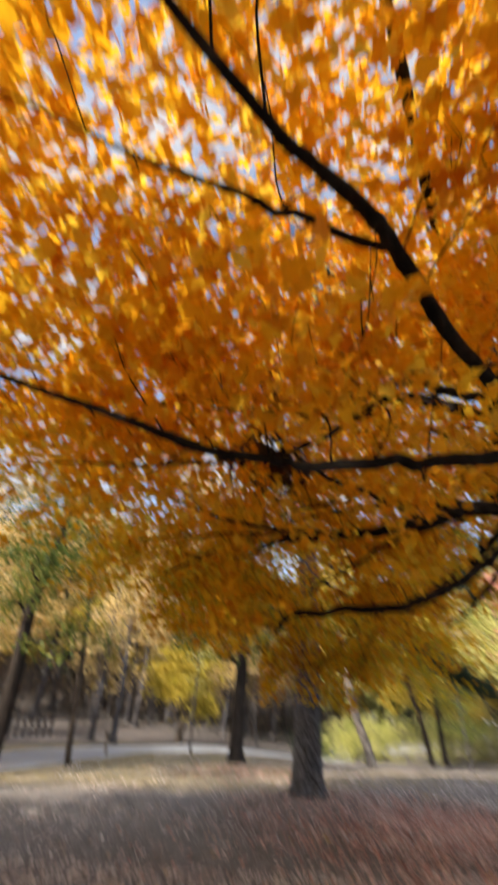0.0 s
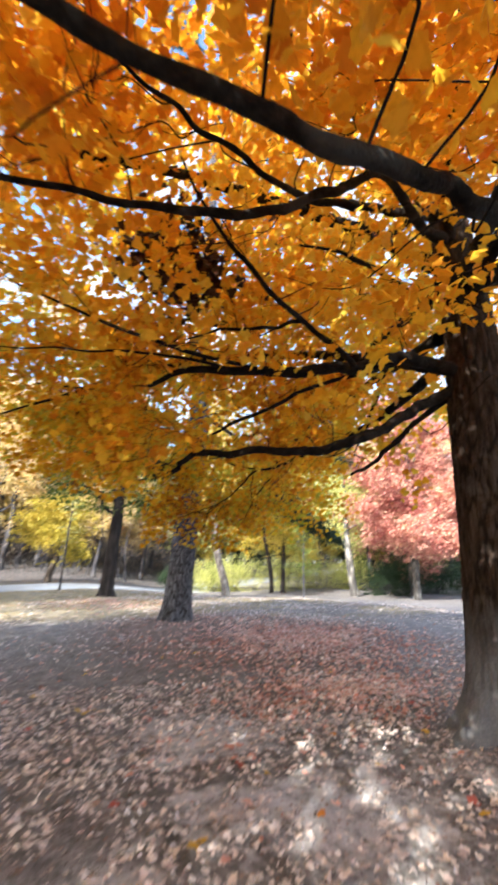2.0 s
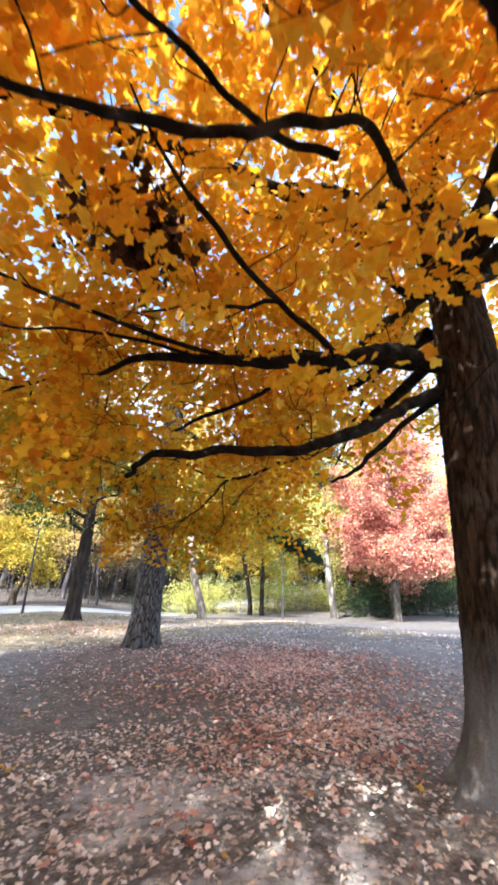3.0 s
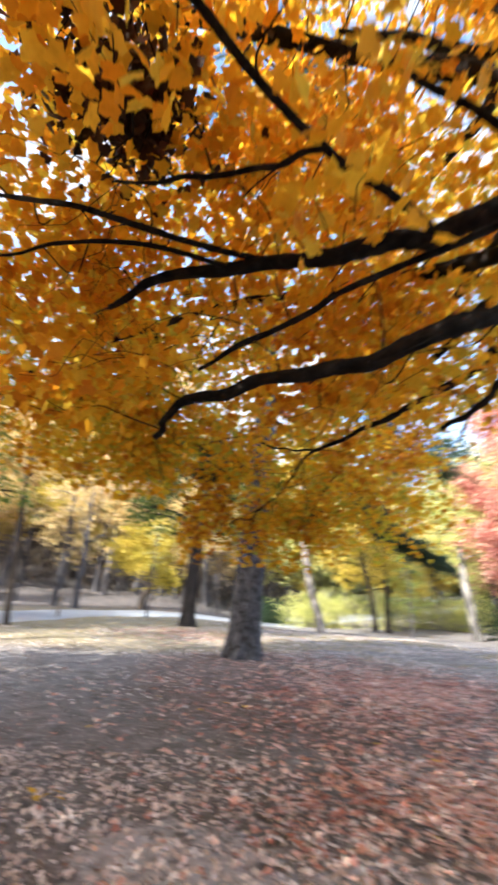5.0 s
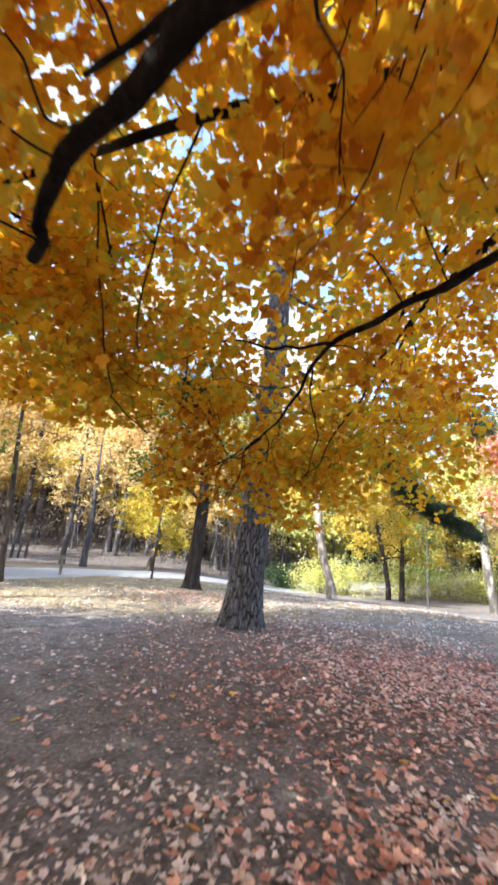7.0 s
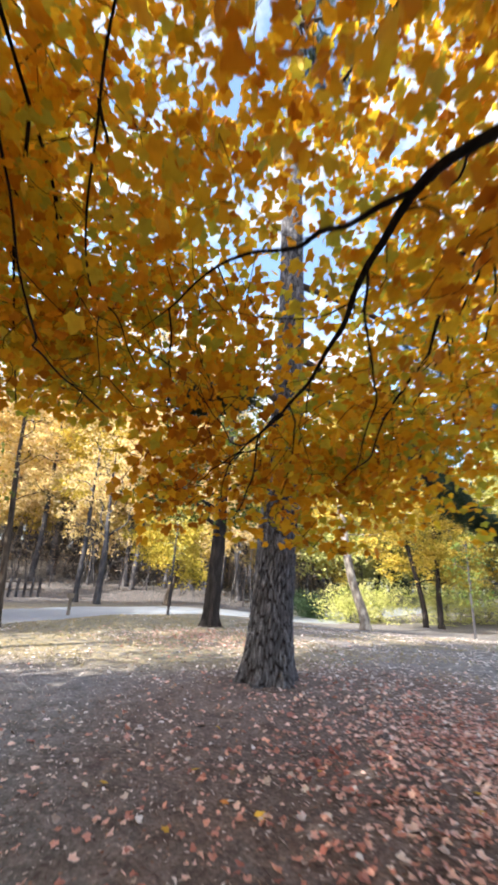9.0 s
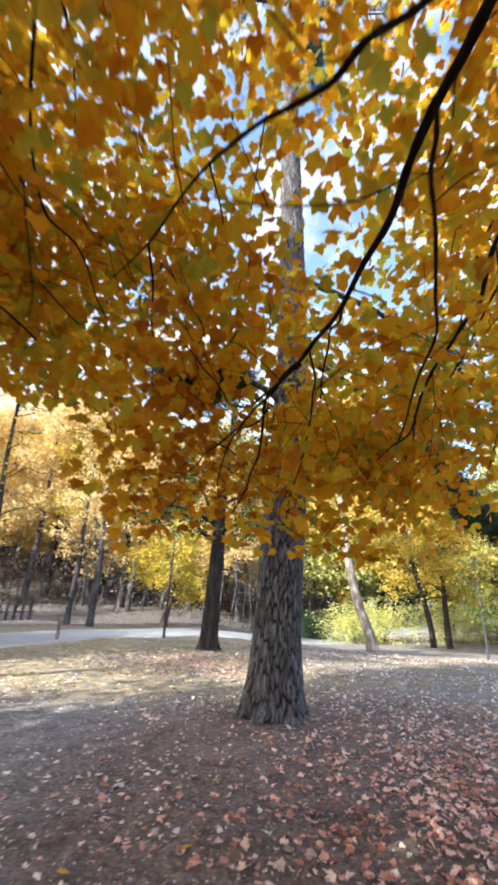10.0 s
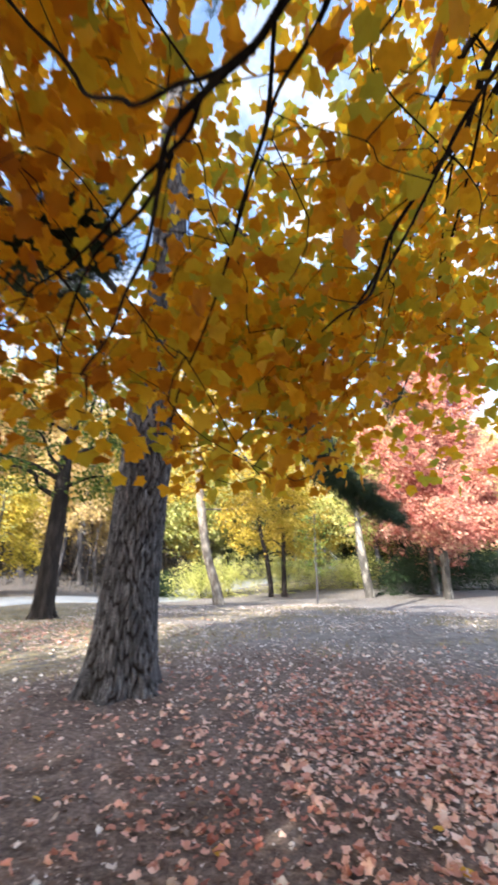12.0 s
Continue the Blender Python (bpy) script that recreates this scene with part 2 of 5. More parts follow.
    # damp and dry mottling
    mottle = noise_tex(n, l, 3.4, 7, 0.72)
    mo = ramp(n, [(0.36, (0.62, 0.6, 0.58)), (0.5, (1, 1, 1)), (0.66, (1.3, 1.29, 1.28))])
    l.new(mottle.outputs[0], mo.inputs[0])
    col = mix(n, l, 1.0, col, mo.outputs[0], "MULTIPLY")
    # crumbs of litter
    v = n.new("ShaderNodeTexVoronoi")
    v.inputs["Scale"].default_value = 16
    tc = n.new("ShaderNodeTexCoord")
    l.new(tc.outputs["Object"], v.inputs["Vector"])
    vr = ramp(n, [(0.16, (1, 1, 1)), (0.24, (0, 0, 0))])
    l.new(v.outputs["Distance"], vr.inputs[0])
    hue = n.new("ShaderNodeSeparateColor")
    l.new(v.outputs["Color"], hue.inputs[0])
    lr = ramp(n, [(0.0, (0.18, 0.08, 0.05)), (0.4, (0.34, 0.22, 0.17)), (0.7, (0.47, 0.39, 0.34)), (1.0, (0.26, 0.14, 0.1))])
    l.new(hue.outputs[0], lr.inputs[0])
    keep = n.new("ShaderNodeMath")
    keep.operation = "GREATER_THAN"
    keep.inputs[1].default_value = 0.45
    l.new(hue.outputs[1], keep.inputs[0])
    km = n.new("ShaderNodeMath")
    km.operation = "MULTIPLY"
    l.new(keep.outputs[0], km.inputs[0])
    l.new(vr.outputs[0], km.inputs[1])
    col = mix(n, l, km.outputs[0], col, lr.outputs[0])
    l.new(col, b.inputs["Base Color"])
    b.inputs["Roughness"].default_value = 0.95
    b.inputs["Specular IOR Level"].default_value = 0.1
    add_bump(n, l, b, mix(n, l, 0.4, fine.outputs[0], mid.outputs[0]), 0.7, 0.05)
    return m


def asphalt_material():
    m, n, l, b = material("sky_tinted_asphalt")
    a = noise_tex(n, l, 0.8, 5)
    f = noise_tex(n, l, 70, 4, 0.7)
    # sheen of the sky painted into the base colour as pale blue
    r = ramp(n, [(0.3, (0.27, 0.3, 0.35)), (0.7, (0.42, 0.46, 0.52))])
    l.new(mix(n, l, 0.5, a.outputs[0], f.outputs[0]), r.inputs[0])
    l.new(r.outputs[0], b.inputs["Base Color"])
    b.inputs["Roughness"].default_value = 0.3
    add_bump(n, l, b, f.outputs[0], 0.3, 0.01)
    return m


mat_ground = ground_material()
mat_road = asphalt_material()
mat_wood = bark_material("weathered_wood", (0.1, 0.08, 0.06), (0.2, 0.17, 0.14), (0.32, 0.28, 0.24), (3, 3, 0.4), 4, 0.4)


# ---------------------------------------------------------------- mesh helpers
def mesh_object(name, verts, faces, mat, parent=None, smooth=False, label="", kind=""):
    me = bpy.data.meshes.new(name)
    verts = np.asarray(verts, dtype=np.float32)
    faces = np.asarray(faces, dtype=np.int32)
    k = faces.shape[1]
    me.vertices.add(len(verts))
    me.vertices.foreach_set("co", verts.ravel())
    me.loops.add(faces.size)
    me.loops.foreach_set("vertex_index", faces.ravel())
    me.polygons.add(len(faces))
    me.polygons.foreach_set("loop_start", np.arange(0, faces.size, k, dtype=np.int32))
    me.polygons.foreach_set("loop_total", np.full(len(faces), k, dtype=np.int32))
    if smooth:
        me.polygons.foreach_set("use_smooth", np.ones(len(faces), dtype=bool))
    me.update(calc_edges=True)
    me.validate()
    me.materials.append(mat)
    ob = new(name, me)
    ob.parent = parent
    return tagged(ob, label, kind=kind)


def smooth_path(pts, n):
    """n points along a Catmull-Rom curve through pts (rows of any width)."""
    p = np.asarray(pts, float)
    p = np.vstack([2 * p[0] - p[1], p, 2 * p[-1] - p[-2]])
    u = np.linspace(0, len(p) - 3 - 1e-6, n)
    i = u.astype(int)
    f = (u - i)[:, None]
    a, b, c, d = p[i], p[i + 1], p[i + 2], p[i + 3]
    return 0.5 * (2 * b + (c - a) * f + (2 * a - 5 * b + 4 * c - d) * f**2 + (3 * b - a - 3 * c + d) * f**3)


def tube(path, radii, sides=8, wobble=0.0, rng=None):
    """A tapered tube with quads and closed ends: verts, faces."""
    path, radii = np.asarray(path, float), np.asarray(radii, float)
    n = len(path)
    tan = np.gradient(path, axis=0)
    tan /= np.linalg.norm(tan, axis=1)[:, None] + 1e-9
    ref = np.array([0.0, 0.0, 1.0]) if abs(tan[0, 2]) < 0.8 else np.array([1.0, 0.0, 0.0])
    uu = np.cross(tan, ref)
    uu /= np.linalg.norm(uu, axis=1)[:, None] + 1e-9
    vv = np.cross(tan, uu)
    th = np.linspace(0, 2 * np.pi, sides, endpoint=False)
    rr = radii[:, None] * np.ones(sides)
    if wobble:
        rr = rr * (1 + wobble * rng.standard_normal((n, sides)))
    v = path[:, None] + rr[..., None] * (np.cos(th)[None, :, None] * uu[:, None] + np.sin(th)[None, :, None] * vv[:, None])
    v = v.reshape(-1, 3)
    i, j = np.meshgrid(np.arange(n - 1), np.arange(sides), indexing="ij")
    a = (i * sides + j).ravel()
    b = (i * sides + (j + 1) % sides).ravel()
    f = np.stack([a, b, b + sides, a + sides], 1)
    k = len(v)
    v = np.vstack([v, path[-1] + tan[-1] * radii[-1] * 0.5])
    last = (n - 1) * sides + np.arange(sides)
    cap = np.stack([last, (n - 1) * sides + (np.arange(sides) + 1) % sides, np.full(sides, k), np.full(sides, k)], 1)
    return v, f, cap[:, :3]


class Pile:
    """Collects triangles of many small pieces for one mesh."""

    def __init__(self):
        self.v, self.f, self.n = [], [], 0

    def add(self, v, f):
        f = np.asarray(f)
        if f.shape[1] == 4:
            f = np.vstack([f[:, [0, 1, 2]], f[:, [0, 2, 3]]])
        self.v.append(np.asarray(v, np.float32))
        self.f.append(f + self.n)
        self.n += len(v)

    def add_tube(self, path, radii, sides=6, wobble=0.0, rng=None):
        v, f, c = tube(path, radii, sides, wobble, rng)
        base = self.n
        self.add(v, f)
        self.f.append(c + base)

    def make(self, name, mat, parent=None, smooth=False, label="", kind=""):
        return mesh_object(name, np.vstack(self.v), np.vstack(self.f), mat, parent, smooth, label, kind)


# maple leaf outline, petiole at the origin, tip at y = 1
HALF = [(0.0, 0.05), (0.34, -0.05), (0.42, 0.16), (0.61, 0.4), (0.45, 0.52), (0.31, 0.55), (0.25, 0.76), (0.0, 1.0)]
OUT = HALF + [(-x, y) for x, y in HALF[-2:0:-1]]
LEAF_V = np.array([(0.0, 0.36, 0.03)] + [(x, y, -0.22 * (x * x) - 0.16 * (y - 0.4) ** 2) for x, y in OUT])
LEAF_F = np.array([(0, 1 + i, 1 + (i + 1) % len(OUT)) for i in range(len(OUT))])
CURL_V = LEAF_V * np.array((0.8, 1, 1)) + np.stack([np.zeros(len(LEAF_V)), np.zeros(len(LEAF_V)), 1.1 * LEAF_V[:, 0] ** 2 + 0.75 * (LEAF_V[:, 1] - 0.4) ** 2], 1)
FOLD_V = LEAF_V * np.array((0.55, 1, 1)) + np.stack([np.zeros(len(LEAF_V)), np.zeros(len(LEAF_V)), 0.7 * np.abs(LEAF_V[:, 0])], 1)
KITE_V = np.array([(0.0, 0.0, 0.0), (0.34, 0.45, -0.05), (0.0, 1.0, -0.1), (-0.34, 0.45, -0.05)])
KITE_F = np.array([(0, 1, 2), (0, 2, 3)])
NEEDLE_V = np.array([(-0.03, 0.0, 0.0), (0.03, 0.0, 0.0), (0.0, 1.0, 0.0)])
NEEDLE_F = np.array([(0, 1, 2)])


def frames_from(direction, normal):
    """Rotation matrices with y along direction and z near normal."""
    y = direction / (np.linalg.norm(direction, axis=1)[:, None] + 1e-9)
    x = np.cross(y, normal)
    x /= np.linalg.norm(x, axis=1)[:, None] + 1e-9
    z = np.cross(x, y)
    return np.stack([x, y, z], 2)


def scatter(tv, tf, places, rot, size):
    """Copies of one template as joined verts and faces."""
    v = np.einsum("nij,kj->nki", rot, tv) * size[:, None, None] + places[:, None]
    f = tf[None] + (np.arange(len(places)) * len(tv))[:, None, None]
    return v.reshape(-1, 3), f.reshape(-1, tf.shape[1])


def smoothstep(a, b, v):
    v = np.clip((np.asarray(v, float) - a) / (b - a), 0, 1)
    return v * v * (3 - 2 * v)


# ---------------------------------------------------------------- ground and road
ROAD = smooth_path([(-40, 6), (-20, 14), (-10.3, 18.6), (-8.6, 23), (-6.6, 28.2), (-2.2, 32.6), (2.4, 36.5), (9, 46), (22, 60), (48, 80)], 120)


def road_gap(x, y):
    x, y = np.asarray(x, float), np.asarray(y, float)
    d = np.full(x.shape, 1e9)
    for px, py in ROAD:
        d = np.minimum(d, np.hypot(x - px, y - py))
    return d


def ground_z(x, y):
    x, y = np.asarray(x, float), np.asarray(y, float)
    s = 0.5 * x + y - 13
    z = -1.2 * smoothstep(4, 40, s) * smoothstep(-4, 8, x)
    z = z + 0.17 * np.exp(-((x - 1.93) ** 2 + (y - 13.5) ** 2) / 2.6)
    z = z + 0.12 * np.exp(-((x - 3.5) ** 2 + (y - 4.85) ** 2) / 1.2)
    # the wooded slope beyond the road
    z = z + 4.6 * smoothstep(40, 84, y - 0.35 * x) * (1 - smoothstep(8, 26, x))
    z = z + 2.6 * smoothstep(46, 120, y + 0.35 * np.abs(x)) + 2.0 * smoothstep(46, 150, -x)
    z = z + 0.025 * np.sin(0.9 * x + 1.3) * np.sin(0.7 * y) + 0.012 * np.sin(2.3 * x) * np.sin(2.9 * y + 1)
    return z


def build_ground():
    def axis(lo, hi, c, near, step):
        out, v, s = [c], c, step
        while v < hi:
            s = step if abs(v - c) < near else s * 1.12
            v += s
            out.append(v)
        v, s = c, step
        while v > lo:
            s = step if abs(v - c) < near else s * 1.12
            v -= s
            out.insert(0, v)
        return np.array(out)

    xs, ys = axis(-900, 900, 2, 12, 0.14), axis(-600, 1600, 10, 14, 0.14)
    gx, gy = np.meshgrid(xs, ys, indexing="ij")
    gz = ground_z(gx, gy)
    gz -= 0.05 * (1 - smoothstep(2.0, 2.9, road_gap(gx, gy)))
    rng = np.random.default_rng(3)
    near = np.exp(-((gx - 2) ** 2 + (gy - 8) ** 2) / 200)
    gz += rng.normal(0, 0.006, gz.shape) * near
    n, m = gx.shape
    i, j = np.meshgrid(np.arange(n - 1), np.arange(m - 1), indexing="ij")
    a = (i * m + j).ravel()
    f = np.stack([a, a + m, a + m + 1, a + 1], 1)
    ob = mesh_object("ground", np.stack([gx, gy, gz], -1).reshape(-1, 3), f, mat_ground, smooth=True)
    # soft elliptical blotches that turn the ground paler, at listed centres and radii
    blotchy = np.zeros(gx.shape)
    for cx, cy, rx, ry in ((2.1, 4.3, 0.9, 0.45), (1.6, 4.9, 0.6, 0.3), (0.7, 5.0, 0.5, 0.25), (-0.6, 3.9, 0.6, 0.4), (2.9, 4.0, 0.8, 0.5), (2.9, 4.6, 0.5, 0.4), (0.2, 4.2, 0.7, 0.4), (1.4, 4.6, 1.6, 0.9), (1.0, 6.1, 1.5, 0.8), (-1.2, 3.4, 1.0, 0.8), (2.2, 3.2, 1.2, 0.6)):
        blotchy = np.maximum(blotchy, np.exp(-(((gx - cx) / rx) ** 2 + ((gy - cy) / ry) ** 2)))
    ob.data.attributes.new("bare", "FLOAT", "POINT").data.foreach_set("value", blotchy.ravel().astype(np.float32))
    lawn = smoothstep(13.8, 16.0, gy) * (1 - smoothstep(1.0, 5.0, gx)) * (1 - smoothstep(26, 36, gy + 0.5 * gx))
    # zone beyond the road where the shade of the woods is coloured in
    woods_shade = smoothstep(1.5, 9.0, road_gap(gx, gy)) * smoothstep(30, 42, gy - 0.6 * gx) * (1 - smoothstep(6, 16, gx))
    ob.data.attributes.new("woods_shade", "FLOAT", "POINT").data.foreach_set("value", woods_shade.ravel().astype(np.float32))
    needles = np.exp(-(((gx - 3.2) / 3.7) ** 2 + ((gy - 12.2) / 4.2) ** 2) ** 2)
    ob.data.attributes.new("needles", "FLOAT", "POINT").data.foreach_set("value", needles.ravel().astype(np.float32))
    ob.data.attributes.new("grass", "FLOAT", "POINT").data.foreach_set("value", lawn.ravel().astype(np.float32))
    tagged(ob, "grey-brown park ground of bare soil, thatch and leaf litter", "ground", kind="structure")


def build_road():
    t = np.gradient(ROAD, axis=0)
    t /= np.linalg.norm(t, axis=1)[:, None]
    nrm = np.stack([-t[:, 1], t[:, 0]], 1)
    v = []
    for k in (-2.4, -2.2, -1.1, 0, 1.1, 2.2, 2.4):
        p = ROAD + nrm * k
        z = ground_z(p[:, 0], p[:, 1]) + (0.012 + 0.03 * (1 - abs(k) / 2.4)) - (0.08 if abs(k) > 2.3 else 0)
        v.append(np.column_stack([p, z]))
    v = np.stack(v, 1)
    n, m = v.shape[:2]
    i, j = np.meshgrid(np.arange(n - 1), np.arange(m - 1), indexing="ij")
    a = (i * m + j).ravel()
    ob = mesh_object("road", v.reshape(-1, 3), np.stack([a, a + m, a + m + 1, a + 1], 1), mat_road, smooth=True)
    tagged(ob, "weathered asphalt park road curving through the grass, pale reflected sky coloured in", "road", kind="structure")


build_ground()
build_road()


# ---------------------------------------------------------------- trunks
def bark_cells(u, z, cell_u, cell_z, rng, period):
    """Distance to the border between elongated plates on an unrolled trunk; u wraps at period."""
    nu, nz = max(3, int(period / cell_u)), int((z.max() - z.min()) / cell_z) + 3
    cu = (np.arange(nu)[:, None] + 0.5 + rng.uniform(-0.42, 0.42, (nu, nz))) * period / nu
    cz = z.min() + (np.arange(nz)[None] - 0.5 + 0.5 * (np.arange(nu)[:, None] % 2) + rng.uniform(-0.45, 0.45, (nu, nz))) * cell_z
    cu, cz = cu.ravel(), cz.ravel()
    lift = rng.uniform(0.6, 1.0, len(cu))
    edge, high = np.zeros(u.size), np.zeros(u.size)
    uf, zf = u.ravel(), z.ravel()
    for k in range(0, u.size, 4000):
        du = uf[k : k + 4000, None] - cu[None]
        du = (du + period / 2) % period - period / 2
        d = np.hypot(du / cell_u, (zf[k : k + 4000, None] - cz[None]) / cell_z)
        o = np.argpartition(d, 1, axis=1)[:, :2]
        d0, d1 = np.take_along_axis(d, o[:, :1], 1)[:, 0], np.take_along_axis(d, o[:, 1:2], 1)[:, 0]
        swap = d0 > d1
        first = np.where(swap, o[:, 1], o[:, 0])
        edge[k : k + 4000] = np.abs(d1 - d0)
        high[k : k + 4000] = lift[first]
    return edge.reshape(u.shape), high.reshape(u.shape)


def trunk_mesh(name, path, mat, parent, rng, sides=48, rows=120, flare=0.4, flare_h=0.5, roots=5, relief=0.02, cell=None, lump=0.03):
    """A trunk along rows of x, y, z, radius, with root flare and bark relief."""
    p = smooth_path(path, rows)
    c, r = p[:, :3], p[:, 3]
    th = np.linspace(0, 2 * np.pi, sides, endpoint=False)
    zz = c[:, 2] - c[0, 2]
    phase = rng.uniform(0, 6.28, 4)
    root = 0.55 + 0.45 * np.cos(roots * th + phase[0] + 0.6 * np.sin(2 * th + phase[1]))
    rad = r[:, None] * (1 + flare * np.exp(-zz / flare_h)[:, None] * root[None])
    rad = rad * (1 + lump * np.sin(2 * th + phase[2] + 0.9 * zz[:, None]) + lump * 0.7 * np.sin(3 * th + phase[3] - 0.5 * zz[:, None]))
    if cell:
        r0 = float(np.mean(r[: rows // 2]))
        uu = np.broadcast_to(th[None] * r0, rad.shape)
        warp = 0.3 * cell[0] * (np.sin(zz[:, None] / cell[1] * 2.3 + 3 * th[None]) + 0.5 * np.sin(zz[:, None] / cell[1] * 4.1 + 7 * th[None]))
        edge, high = bark_cells(uu + warp, np.broadcast_to(zz[:, None], rad.shape), cell[0], cell[1], rng, 2 * np.pi * r0)
        fade = np.clip(1.4 - 0.03 * zz[:, None], 0.5, 1)
        rad = rad - relief * fade * (1 - np.clip(edge / 0.4, 0, 1) ** 0.6 * high) + relief * 0.15 * rng.standard_normal(rad.shape)
    else:
        streak = rng.standard_normal((rows, sides))
        for _ in range(6):
            streak = 0.25 * np.roll(streak, 1, 0) + 0.5 * streak + 0.25 * np.roll(streak, -1, 0)
        rad = rad + relief * 1.5 * streak
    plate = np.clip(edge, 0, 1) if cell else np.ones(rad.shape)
    v = c[:, None] + np.stack([rad * np.cos(th), rad * np.sin(th), np.zeros_like(rad)], -1)
    v = v.reshape(-1, 3)
    i, j = np.meshgrid(np.arange(rows - 1), np.arange(sides), indexing="ij")
    a, b = (i * sides + j).ravel(), (i * sides + (j + 1) % sides).ravel()
    ob = mesh_object(name, v, np.stack([a, b, b + sides, a + sides], 1), mat, parent, smooth=True)
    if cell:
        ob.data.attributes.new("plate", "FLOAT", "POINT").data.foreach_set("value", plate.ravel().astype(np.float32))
    return ob


def place_thing(name, x, y, label, category="tree", group="", dz=0.0):
    ob = new(name)
    ob.empty_display_size = 0.3
    ob.location = (x, y, float(ground_z(x, y)) + dz)
    return tagged(ob, label, category, group)


def wander(rng, a, b, n, amp, sag=0.0):
    """A slightly crooked way from a to b."""
    a, b = np.asarray(a, float), np.asarray(b, float)
    t = np.linspace(0, 1, n)[:, None]
    w = rng.normal(0, 1, (5, 3)) * amp * np.linalg.norm(b - a)
    w[0] = w[-1] = 0
    p = a + (b - a) * t + smooth_path(w, n)
    p[:, 2] -= sag * np.sin(np.pi * t[:, 0])
    return p


# ---------------------------------------------------------------- the near maple
MAPLE = (3.64, 4.87)


